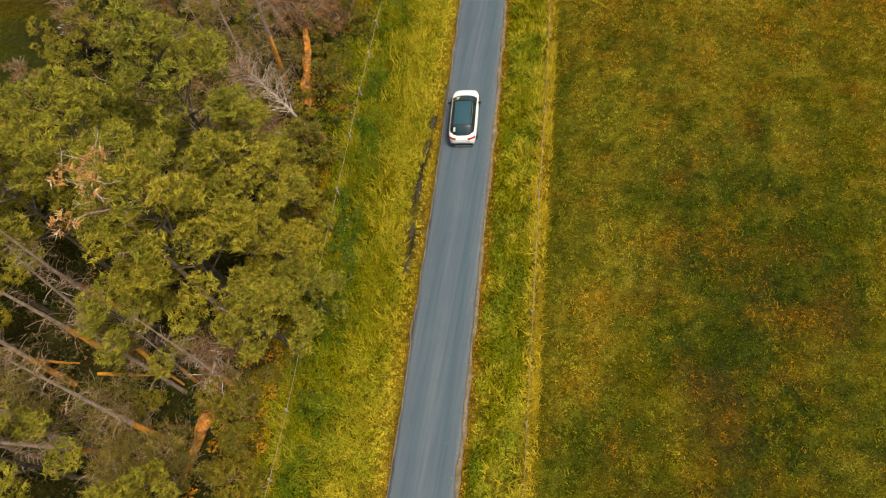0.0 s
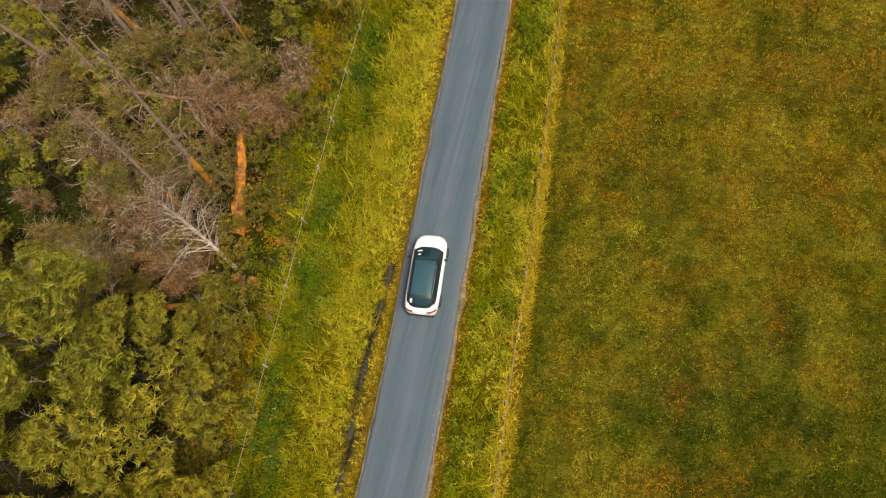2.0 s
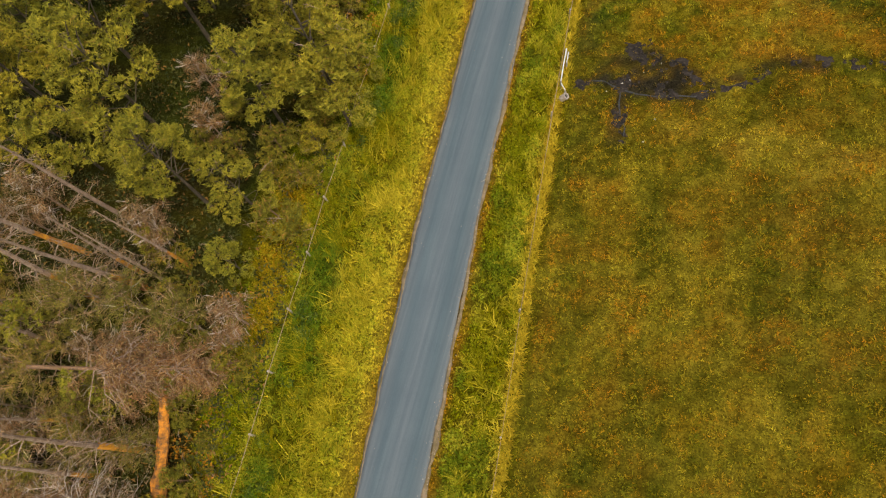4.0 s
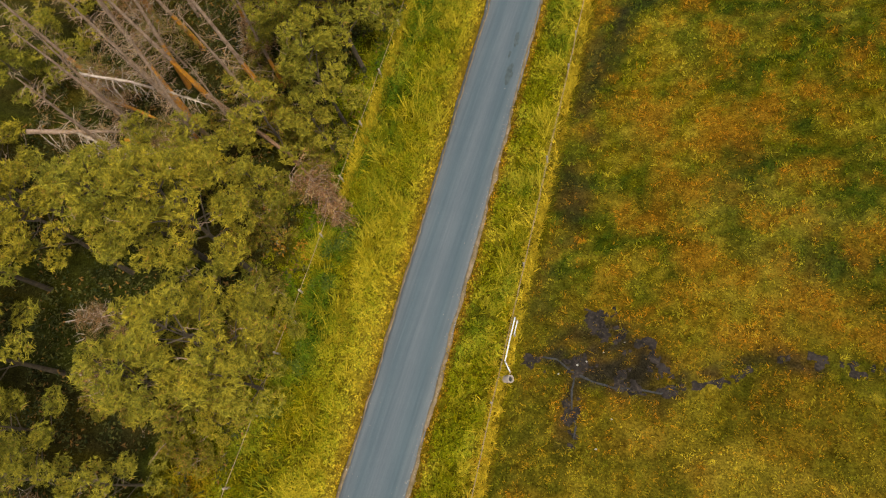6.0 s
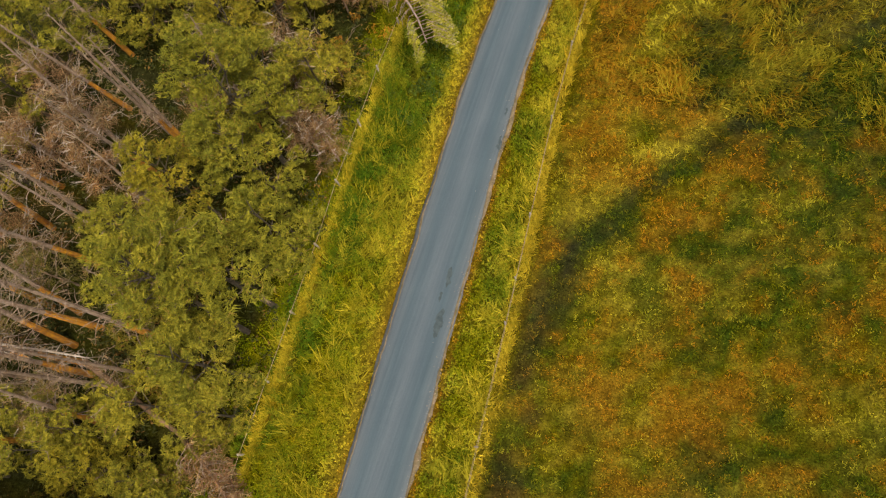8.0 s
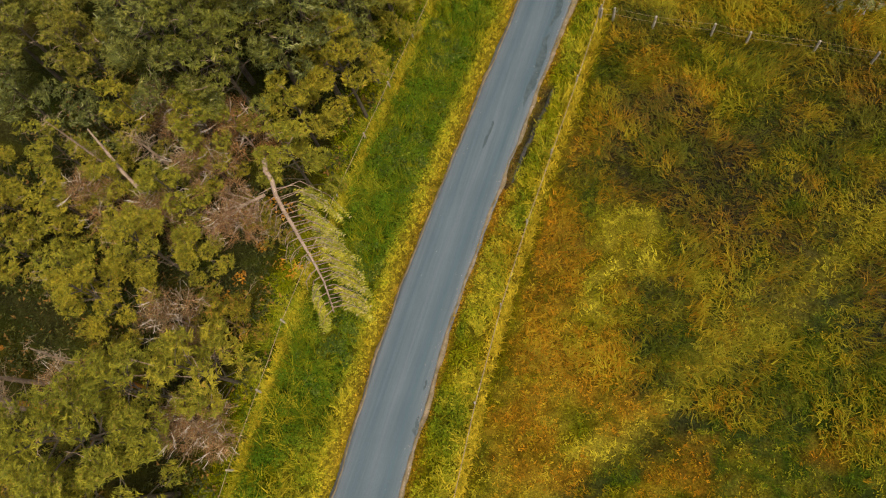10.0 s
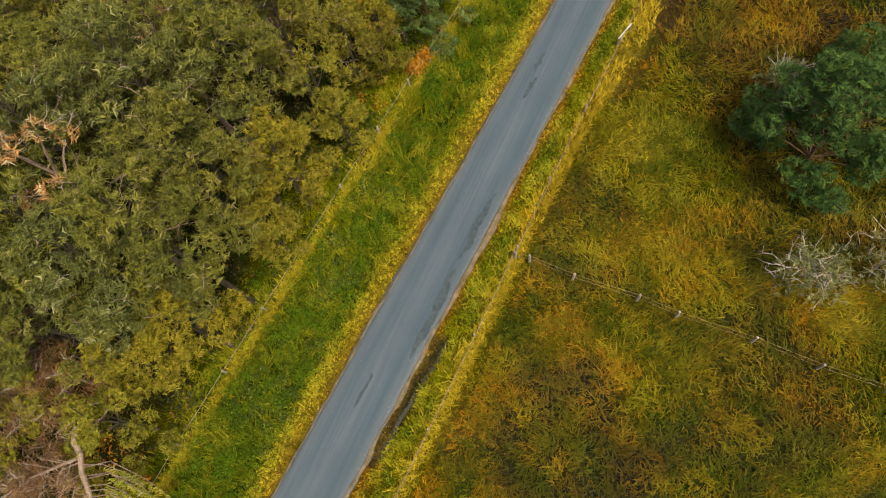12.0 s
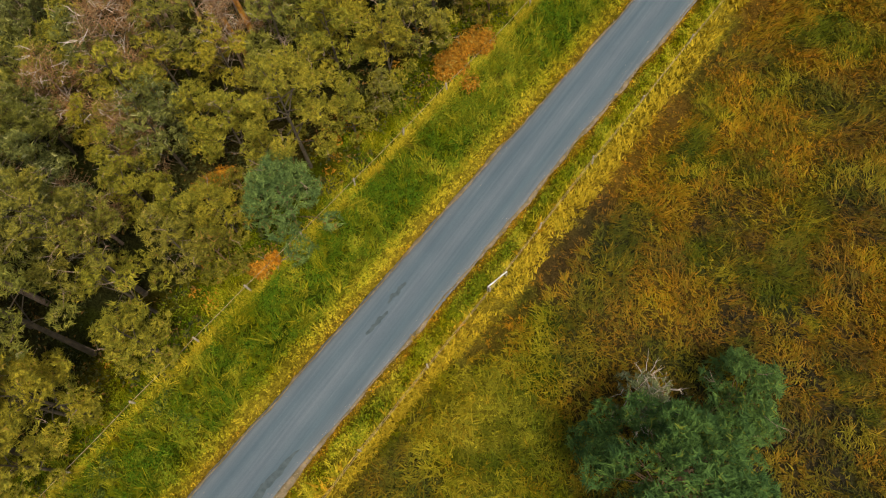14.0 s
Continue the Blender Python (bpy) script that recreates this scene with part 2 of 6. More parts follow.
def along(x, y, line, half):
    """1 on a line through points of the plan, fading to 0 at its sides."""
    best = np.full_like(x, 1e9)
    for (ax, ay), (bx, by) in zip(line, line[1:]):
        t = np.clip(((x - ax) * (bx - ax) + (y - ay) * (by - ay)) / ((bx - ax) ** 2 + (by - ay) ** 2), 0, 1)
        best = np.minimum(best, np.hypot(x - ax - t * (bx - ax), y - ay - t * (by - ay)))
    return 1 - step(half * 0.35, half * 1.5, best + (fractal(x, y, 1.5, 61) - 0.5) * half + (fractal(x, y, 0.6, 63) - 0.5) * half)


DITCH = ((-1.6, 58.0), (-1.3, 62.2), (0.8, 64.8), (3.0, 68.5), (5.5, 71.6), (7.8, 75.9), (10.2, 80.3), (16, 90))
BANK = ((14, 85.5), (12.4, 83.4), (10.6, 80.0), (9.0, 77.7), (6.7, 74.7), (4.5, 72.0), (2.0, 68.8))
MUD = ((-8.0, 10.2), (-8.0, 7.5), (-7.9, 4.2), (-7.65, 0.6), (-7.45, -1.6))
MUD_EAST = ((-5.6, 88.6), (-5.75, 86.9), (-6.2, 84.1), (-6.35, 81.5))


def cover(x, y):
    """Shares of lush, straw, rusty plants and bare soil at points of the plan (an array of four columns)."""
    u = x - road_x(y)
    fr, fl = fence_right_x(y) - road_x(y), fence_left_x(y) - road_x(y)
    n1, n2, n3, n4 = fractal(x, y, 6.0, 3), fractal(x, y, 2.0, 7), fractal(x, y, 14.0, 11), fractal(x, y, 0.9, 13)
    lush, straw, rust, soil = np.zeros_like(x), np.zeros_like(x), np.zeros_like(x), np.zeros_like(x)
    north = step(62, 70, y)
    # west verge: mown edge, tall pale grass, dark herbs along the fence
    left = band(u, fl - 0.3, -HALF, 0.15)
    straw += left * step(-3.4, -2.4, u) * 0.28
    rust += left * step(-2.9, -2.2, u) * 0.12
    herbs = left * step(-2.6 - 1.6 * (1 - north), -3.6 - 1.8 * (1 - north), u)
    dense = left * step(0.46, 0.60, fractal(x, y, 1.2, 29)) * step(-2.2, -3.0, u)
    lush += 0.45 * dense
    lush += left * step(-2.5, -3.3, u) * 0.5 * step(60, 67, y) * (1 - 0.45 * step(88, 94, y))
    lush += 0.15 * left * north
    lush += herbs * (0.12 + 0.6 * north * step(0.56, 0.40, n1) * step(86, 78, y) + 0.22 * north + 0.75 * step(0.40, 0.60, n2)) + left * 0.35 * step(0.52, 0.66, n4)
    straw += left * (1 - herbs) * (1 - 0.5 * north * step(-2.6, -3.2, u)) * (0.20 + 0.42 * step(0.38, 0.65, n1)) * (1 - 0.5 * dense) + herbs * 0.35 * step(0.55, 0.68, n4) + herbs * north * 0.2 * step(0.5, 0.62, n1)
    nettle = left * step(-2.7, -3.4, u) * step(61, 67, y) * (1 - step(86, 93, y)) * (0.35 + 0.65 * step(0.34, 0.5, n2))
    lush, straw, rust = lush + 0.9 * nettle, straw * (1 - 0.85 * nettle), rust * (1 - nettle)
    # darker green band beside the fence in the south: more lush, less straw and rust
    fence_green = band(u, fl + 0.2, fl + 1.9, 0.5) * (1 - step(40, 52, y)) * (0.4 + 0.6 * step(0.36, 0.58, n1))
    south = left * (1 - step(40, 54, y))
    lush, straw, rust = lush * (1 - 0.42 * south), straw + 0.06 * south, rust + 0.05 * south
    fence_green *= 0.35 + 0.65 * step(0.40, 0.54, n2)
    lush, straw, rust = lush + 0.85 * fence_green, straw * (1 - 0.8 * fence_green), rust * (1 - 0.7 * fence_green)
    pale = band(u, fl + 0.1, fl + 0.6, 0.25) * step(43, 48, y)
    straw, lush, rust = straw + pale * 0.6, lush * (1 - 0.9 * pale), rust + pale * 0.2 * step(0.45, 0.6, n2)
    # east verge
    right = band(u, HALF, fr, 0.2)
    lush += right * (0.12 + 0.6 * step(0.42, 0.62, n2))
    straw += right * (0.12 + 0.5 * step(0.45, 0.66, n4))
    rust += right * 0.45 * step(0.52, 0.66, n1) * step(60, 75, y) * (1 - step(92, 98, y))
    edge = np.maximum(band(u, -2.0, -HALF + 0.1, 0.12), band(u, HALF - 0.1, 2.1, 0.14))
    rust += edge * (0.35 + 0.3 * (u > 0))
    soil += edge * 0.25 * step(0.45, 0.6, n4)
    straw += edge * 0.3
    wide = 0.45 + 1.1 * step(102, 112, y)
    strip = band(u, fr - 0.15, fr + wide, 0.25)
    straw += strip * (0.85 + 0.1 * step(100, 108, y))
    rust += strip * (0.15 + 0.35 * step(0.45, 0.6, n1))
    lush *= 1 - 0.8 * strip
    # rank grass behind the strip; its line of shade is coloured in with lush and soil
    dark = band(u, fr + 0.85, fr + 2.8, 0.5) * step(30, 44, y) * (1 - step(62, 66, y))
    lush += dark * (0.75 - 0.35 * step(44, 48, y))
    soil += dark * (0.35 + 0.25 * step(44, 48, y)) * step(0.32, 0.55, n2)
    rust += dark * 0.35 * step(44, 48, y) * step(0.45, 0.6, n4)
    thin = band(u, fr + 0.8, fr + 1.6, 0.3) * (1 - step(30, 40, y))
    lush += thin * 0.6
    red = band(u, fr + wide + 0.2, fr + wide + 1.1, 0.3) * step(104, 109, y)
    rust += red * 0.4
    soil += red * 0.08
    # the field
    field = step(fr + 0.5, fr + 1.2, u)
    lush += field * (0.5 * step(0.42, 0.66, n3) + 0.4 * step(0.46, 0.62, n2))
    straw += field * 0.2 * step(0.46, 0.68, fractal(x, y, 4.0, 17)) * (1 - 0.8 * step(74, 84, y)) + field * 0.28 * step(0.58, 0.70, n4)
    mid = step(40, 46, y)
    n5, n6 = fractal(x, y, 1.7, 19), fractal(x, y, 0.7, 27)
    far = step(74, 84, y)
    bold = (0.4 + 0.6 * mid) * (1 - 0.7 * far)
    lush += field * (0.12 * (1 - mid) + bold * (0.55 * step(0.48, 0.41, n5) + 0.5 * step(0.43, 0.36, n6)))
    rust += field * bold * (0.50 * step(0.58, 0.66, n5) + 0.5 * step(0.62, 0.69, n6))
    straw += 0.07 * field * (1 - mid)
    mown = fractal(u, y * 0.16, 0.8, 101)
    lush += field * (1 - 0.7 * mid) * 0.45 * step(0.52, 0.66, mown)
    straw += field * (1 - 0.7 * mid) * 0.22 * step(0.48, 0.34, mown)
    rust += field * (1 - mid) * (0.06 + 0.16 * step(10, 22, y))
    straw += field * bold * (0.5 * band(n6, 0.53, 0.62, 0.03) + 0.15 * step(0.52, 0.6, n5))
    rust += field * 0.30 * step(0.54, 0.72, n2) + field * mid * (0.68 - 0.55 * step(64, 76, y)) * step(0.48, 0.66, n1) * step(0.35, 0.6, n2)
    far = step(74, 84, y)
    rust += field * far * (0.05 + 0.62 * step(108, 116, y)) * step(0.36, 0.58, n2)
    soil += field * far * (0.22 + 0.4 * step(0.40, 0.62, n1) + 0.1 * step(108, 114, y))
    lush += field * far * 0.5
    # the wide eastern patches serve to darken the field, through lush and soil shares
    for cx, cy, rx, ry, r, st, so, lu in ((-2.2, 70.5, 2.0, 3.6, 0.7, 0, 0, -0.5), (-1.2, 67.0, 1.5, 2.2, 0.7, 0.1, 0, -0.5), (-2.4, 76.0, 1.8, 4.5, 0.6, 0, 0, -0.4),
                                       (0.0, 73.2, 1.6, 3.5, 0.45, 0.2, 0, -0.4), (1.0, 80.0, 2.1, 2.6, -0.7, 0.5, -1.0, -0.6), (0.2, 76.8, 1.0, 2.2, -0.6, 0.45, -0.9, -0.5), (4.2, 75.0, 1.9, 4.2, -0.3, -0.2, 0.32, 0.35), (2.7, 76.2, 1.3, 2.0, -0.2, -0.2, 0.35, 0.25), (5.0, 91.6, 5.0, 1.9, 0.25, 0.12, -0.3, -0.1), (-2.9, 80.5, 0.9, 3.6, 0.7, 0.0, -0.1, -0.5), (-3.0, 86.6, 0.9, 2.6, 0.5, 0.0, 0.0, -0.4), (0.2, 91.4, 2.2, 1.8, 0.5, 0.1, -0.2, -0.3), (12.6, 79.6, 4.0, 2.6, 0.2, -0.3, 0.35, 0.15),
                                       (3.5, 97.6, 5.5, 1.8, 0.1, 0.3, -0.4, 0.0), (12.0, 98.5, 4.0, 2.2, 0.1, 0.3, -0.4, 0.0), (1.6, 104.0, 2.6, 4.0, -0.6, 0.08, -0.8, 0.1),
                                       (-0.6, 104.5, 2.2, 3.0, -0.4, 0.2, -0.8, -0.3), (8.5, 84.5, 5.5, 4.5, 0.1, -0.2, 0.35, 0.1), (1.0, 87.5, 3.0, 4.0, 0.2, -0.2, 0.25, 0.0),
                                       (8.0, 45.5, 5.5, 2.6, 0.45, 0.15, 0, -0.3), (3.5, 55.5, 2.6, 3.4, 0.35, 0.15, 0, -0.2), (12.0, 51.5, 3.0, 3.0, 0.35, 0.1, 0, 0.1),
                                       (7.5, 49.5, 4.0, 2.5, 0.3, 0.2, 0, 0.0), (10, 36.8, 6.5, 1.2, 0.1, 0.5, 0.1, -0.4), (13, -12, 8, 11, 0, -0.25, 0.16, 0.45), (13.5, 30, 5, 8, 0, 0.0, 0.05, 0.2), (11.5, 45, 4.5, 5, 0, -0.1, 0.05, 0.25), (10, 66, 7, 5, -0.1, -0.15, 0.06, 0.3), (11.5, 2, 6, 9, 0, -0.2, 0.12, 0.4), (10, 51, 5, 5, -0.2, -0.15, 0.1, 0.45), (10, 74.5, 6, 5, -0.3, -0.2, 0.2, 0.45), (12, 112, 5, 9, -0.2, -0.1, 0.3, 0.3), (9, 121, 7, 6, 0.2, -0.1, 0.25, 0.05), (4.5, 62.5, 3.5, 3, -0.2, 0, 0.0, 0.3)):
        b = blob(x, y, cx, cy, rx, ry, 71 + int(cx * 7 + cy) % 50) * field
        g = b * (0.35 + 1.1 * step(0.36, 0.62, n4)) * (0.6 + 0.8 * step(0.35, 0.6, n2))
        rust, straw, soil, lush = rust + (0.6 if r > 0 else 1.0) * r * g, straw + (st + 0.12 * (r > 0.3)) * g, soil + so * (g if so > 0 else b), lush + lu * (g if lu > 0 else b)
    # the ditch's shadow line and bright ridge are painted into the cover, without relief
    d, k = along(x, y, DITCH, 0.85) * field, along(x, y, BANK, 0.8) * field
    d2 = along(x, y, [(a - 0.9, b + 1.0) for a, b in DITCH[1:]], 0.7) * field
    lush, soil, rust, straw = lush + (0.35 + 0.5 * step(0.35, 0.6, n2)) * d - 0.3 * d2, (soil + 0.45 * d * step(0.3, 0.55, n4)) * (1 - 0.7 * k), rust * (1 - 0.7 * d), straw * (1 - d) + 0.6 * k + 0.4 * d2
    # peaty wet ground where the culvert lets out
    peat = np.maximum.reduce([blob(x, y, 2.9, 40.9, 2.5, 1.3, 81) * step(0.33, 0.5, n4 + 0.14), blob(x, y, 2.4, 39.5, 3.6, 0.6, 83), blob(x, y, 1.2, 37.6, 0.6, 2.0, 85), 0.8 * step(0.42, 0.56, n2) * along(x, y, ((6, 40.2), (9.6, 42.6), (14.5, 43.3), (22, 44)), 0.5)])
    peat = peat * (0.6 + 0.4 * step(0.40, 0.50, n6))
    soil += peat * 1.05 - 0.4 * peat * step(0.58, 0.7, n4)
    lush, straw = lush * (1 - 0.6 * peat), straw * (1 - 0.7 * peat)
    around = blob(x, y, 2.8, 40.2, 3.6, 2.4, 84)
    soil, rust = soil + 0.4 * around * step(0.36, 0.55, n6), rust + 0.35 * around * step(0.5, 0.6, n4)
    rust += 0.4 * peat * step(0.52, 0.66, n4)
    mud = np.maximum(along(x, y, MUD, 0.30) * step(0.3, 0.5, n2 + 0.1), along(x, y, MUD_EAST, 0.34))
    soil += mud
    # forest floor; the deep shade among the trunks is put into the soil share
    reach = 1.0 + 1.6 * step(86, 96, y) + 2.2 * band(y, 13, 33, 4) + 1.2 * n1
    wood = (1 - step(fl - reach - 0.8, fl - reach, u)) * step(-62, -46, x)
    rim = band(u, fl - reach, fl, 0.3)
    lush += rim * (0.3 + 0.45 * step(0.4, 0.6, n2))
    straw += rim * 0.3 * step(0.5, 0.65, n4)
    lush += wood * (0.4 + 0.4 * step(0.3, 0.6, n1))
    rust += wood * 0.18 * step(0.5, 0.66, n2) + band(u, fl - 3.0, fl - 0.8, 0.5) * 0.35 * step(0.5, 0.65, n1) * (1 - step(28, 36, y))
    soil += wood * (0.35 + 0.35 * step(0.35, 0.6, n4))
    return np.clip(np.stack([lush, straw, rust, soil], axis=-1), 0, 1)


# ---- building helpers ----
def part(name, bm, mat, parent=None, label=""):
    """Links a bmesh as one mesh object, under a thing or a part."""
    me = bpy.data.meshes.new(name)
    bm.to_mesh(me)
    bm.free()
    me.materials.append(mat)
    ob = new(name, me)
    ob.parent = parent
    return tagged(ob, label)


def mesh_from(name, verts, faces, mat, attribute=None, values=None):
    """A mesh from numpy arrays of vertices and equal-sided faces, with an optional colour attribute on its vertices."""
    me = bpy.data.meshes.new(name)
    verts, faces = np.asarray(verts, np.float32), np.asarray(faces, np.int32)
    sides = faces.shape[1]
    me.vertices.add(len(verts)); me.loops.add(faces.size); me.polygons.add(len(faces))
    me.vertices.foreach_set("co", verts.ravel())
    me.loops.foreach_set("vertex_index", faces.ravel())
    me.polygons.foreach_set("loop_start", np.arange(len(faces), dtype=np.int32) * sides)
    me.update(calc_edges=True)
    if attribute:
        if np.ndim(values) == 2:
            me.attributes.new(attribute, "FLOAT_COLOR", "POINT").data.foreach_set("color", np.asarray(values, np.float32).ravel())
        else:
            me.attributes.new(attribute, "FLOAT", "POINT").data.foreach_set("value", np.asarray(values, np.float32))
    me.materials.append(mat)
    return me


def tube(bm, points, radii, sides=6):
    """A tapering limb through points."""
    rings = []
    for i, p in enumerate(points):
        a = points[max(0, i - 1)]
        b = points[min(len(points) - 1, i + 1)]
        q = (Vector(b) - Vector(a)).to_track_quat("Z", "Y").to_matrix()
        rings.append([bm.verts.new(Vector(p) + q @ Vector((radii[i] * math.cos(2 * math.pi * k / sides), radii[i] * math.sin(2 * math.pi * k / sides), 0))) for k in range(sides)])
    for r0, r1 in zip(rings, rings[1:]):
        for k in range(sides):
            bm.faces.new((r0[k], r0[(k + 1) % sides], r1[(k + 1) % sides], r1[k]))
    bm.faces.new(rings[0][::-1])
    bm.faces.new(rings[-1])


# ---- ground and road ----
def axis(lo, hi, pitch, far):
    inner = np.arange(lo, hi + pitch / 2, pitch)
    out = [pitch * 1.25 ** k for k in range(1, 60)]
    steps = np.cumsum(out)
    steps = steps[steps < far]
    return np.concatenate([lo - steps[::-1], inner, hi + steps])


def ground_height(x, y):
    u = x - road_x(y)
    rise = 0.10 * (fractal(x, y, 3.0, 21) - 0.5) + 0.25 * (fractal(x, y, 9.0, 23) - 0.5)
    return rise * step(HALF + 0.3, HALF + 2.5, np.abs(u)) - 0.03


def build_ground():
    gx, gy = np.concatenate([axis(-17, 23, 0.5, 2600)]), axis(-36, 160, 0.5, 2600)
    X, Y = np.meshgrid(gx, gy)
    x, y = X.ravel(), Y.ravel()
    z = ground_height(x, y)
    n, m = len(gx), len(gy)
    i = (np.arange(m - 1)[:, None] * n + np.arange(n - 1)[None, :]).ravel()
    near = (step(-60, -40, x) * (1 - step(24, 34, x)) * step(-50, -34, y) * (1 - step(160, 180, y)))[:, None]
    tone = cover(x, y) * near + (1 - near) * np.array([0.32, 0.16, 0.14, 0.05])
    me = mesh_from("ground", np.stack([x, y, z], 1), np.stack([i, i + 1, i + n + 1, i + n], 1), M_GROUND, "cover", tone * np.where(((x - fence_right_x(y)) > 0.8)[:, None], np.array([1, 0.95, 0.65, 1]), 1.0))
    me.polygons.foreach_set("use_smooth", np.ones(len(me.polygons), bool))
    tagged(new("ground", me), "olive and rusty rough meadow and forest floor", "ground", kind="structure")


def build_road():
    ys = np.arange(-60, 200, 0.25)
    prof = np.linspace(-1, 1, 13)
    rng = np.random.RandomState(5)
    wob = [np.convolve(rng.randn(len(ys) + 8), np.ones(9) / 9, "valid") * 0.09 + np.convolve(rng.randn(len(ys) + 40), np.ones(41) / 41, "valid") * 0.25 for _ in (0, 1)]
    verts, lane = [], []
    for j, y in enumerate(ys):
        for s in prof:
            x = road_x(y) + s * HALF + (wob[0][j] if s == -1 else wob[1][j] if s == 1 else 0)
            verts.append((x, y, 0.035 + 0.03 * (1 - s * s)))
            lane.append((s + 1) / 2)
    n = len(prof)
    i = (np.arange(len(ys) - 1)[:, None] * n + np.arange(n - 1)[None, :]).ravel()
    me = mesh_from("road", verts, np.stack([i, i + 1, i + n + 1, i + n], 1), M_ASPHALT, "lane", lane)
    me.polygons.foreach_set("use_smooth", np.ones(len(me.polygons), bool))
    ob = tagged(new("road", me), "narrow grey worn asphalt country lane", "road", kind="structure")
    thick = ob.modifiers.new("thickness", "SOLIDIFY")
    thick.thickness, thick.offset = 0.08, -1


def road_edge(side, width, label, seed):
    """A thin uneven ribbon of tan grit along one edge of the lane."""
    ys = np.arange(-60, 200, 0.3)
    rng = np.random.RandomState(seed)
    wob = lambda n, a: np.convolve(rng.randn(len(ys) + n - 1), np.ones(n) / n, "valid") * a
    inner = road_x(ys) + side * (HALF - 0.05 + wob(5, 0.08))
    outer = road_x(ys) + side * (HALF + width + wob(5, 0.12) + wob(31, 0.25))
    prof = np.linspace(0, 1, 4)
    verts = np.stack([np.stack([inner + (outer - inner) * t, ys, 0.078 - 0.06 * t + 0 * ys], 1) for t in prof], 1).reshape(-1, 3)
    i = (np.arange(len(ys) - 1)[:, None] * 4 + np.arange(3)[None, :]).ravel()
    faces = np.stack([i, i + 1, i + 5, i + 4], 1) if side > 0 else np.stack([i + 4, i + 5, i + 1, i], 1)
    me = mesh_from("road_edge", verts, faces, M_GRIT)
    ob = tagged(new("road_edge", me), label, "road edge", kind="structure")
    thick = ob.modifiers.new("thickness", "SOLIDIFY")
    thick.thickness, thick.offset = 0.06, -1


def road_patch(x, y, half_x, half_y, seed):
    """A dark tar repair with an uneven rim, lying on the lane."""
    rng = np.random.RandomState(seed)
    bm = bmesh.new()
    ts = np.linspace(-1, 1, 25)
    wob = [np.convolve(rng.randn(29), np.ones(5) / 5, "valid") * 0.5 for _ in (0, 1, 2)]
    sides = [[], []]
    for j, t in enumerate(ts):
        py = y + half_y * t
        mid = x + 0.06 * (1 if y > 73 else -1) * half_y * t + half_x * wob[2][j]
        for k, way in ((0, -1), (1, 1)):
            px = mid + way * half_x * (1 - abs(t) ** 3) ** 0.5 * max(0.25, 0.8 + wob[k][j])
            e = (px - float(road_x(py))) / HALF
            sides[k].append(bm.verts.new((px, py, 0.040 + 0.03 * (1 - e * e))))
    for j in range(24):
        bm.faces.new((sides[0][j], sides[1][j], sides[1][j + 1], sides[0][j + 1]))
    bmesh.ops.remove_doubles(bm, verts=bm.verts, dist=0.001)
    tagged(part("tar_patch", bm, M_TAR), "dark irregular tar repair patch on the lane", "road patch", "tar patches")


def mud_patch(points, half, seed, label, mat=M_MUD):
    """Wet dark mud along a line of the plan, with an uneven rim, just proud of the ground."""
    rng = np.random.RandomState(seed)
    pts = np.array(points, float)
    n = 14 * (len(pts) - 1) + 1
    ts = np.linspace(0, len(pts) - 1, n)
    px, py = np.interp(ts, np.arange(len(pts)), pts[:, 0]), np.interp(ts, np.arange(len(pts)), pts[:, 1])
    gx, gy = np.gradient(px), np.gradient(py)
    ln = np.hypot(gx, gy)
    ends = np.clip(np.minimum(ts, len(pts) - 1 - ts) * 2.5, 0, 1) ** 0.5
    rows = []
    for way in (-1, -0.5, 0, 0.5, 1):
        w = half * way * ends * (1 + (0.9 * np.convolve(rng.randn(n + 4), np.ones(5) / 5, "valid") if abs(way) == 1 else 0))
        x, y = px - gy / ln * w, py + gx / ln * w
        rows.append(np.stack([x, y, ground_height(x, y) + 0.012 - 0.03 * way * way], 1))
    verts = np.stack(rows, 1).reshape(-1, 3)
    i = (np.arange(n - 1)[:, None] * 5 + np.arange(4)[None, :]).ravel()
    ob = new("mud_patch", mesh_from("mud_patch", verts, np.stack([i, i + 5, i + 6, i + 1], 1), mat))
    tagged(ob, label, "mud", "mud patches")


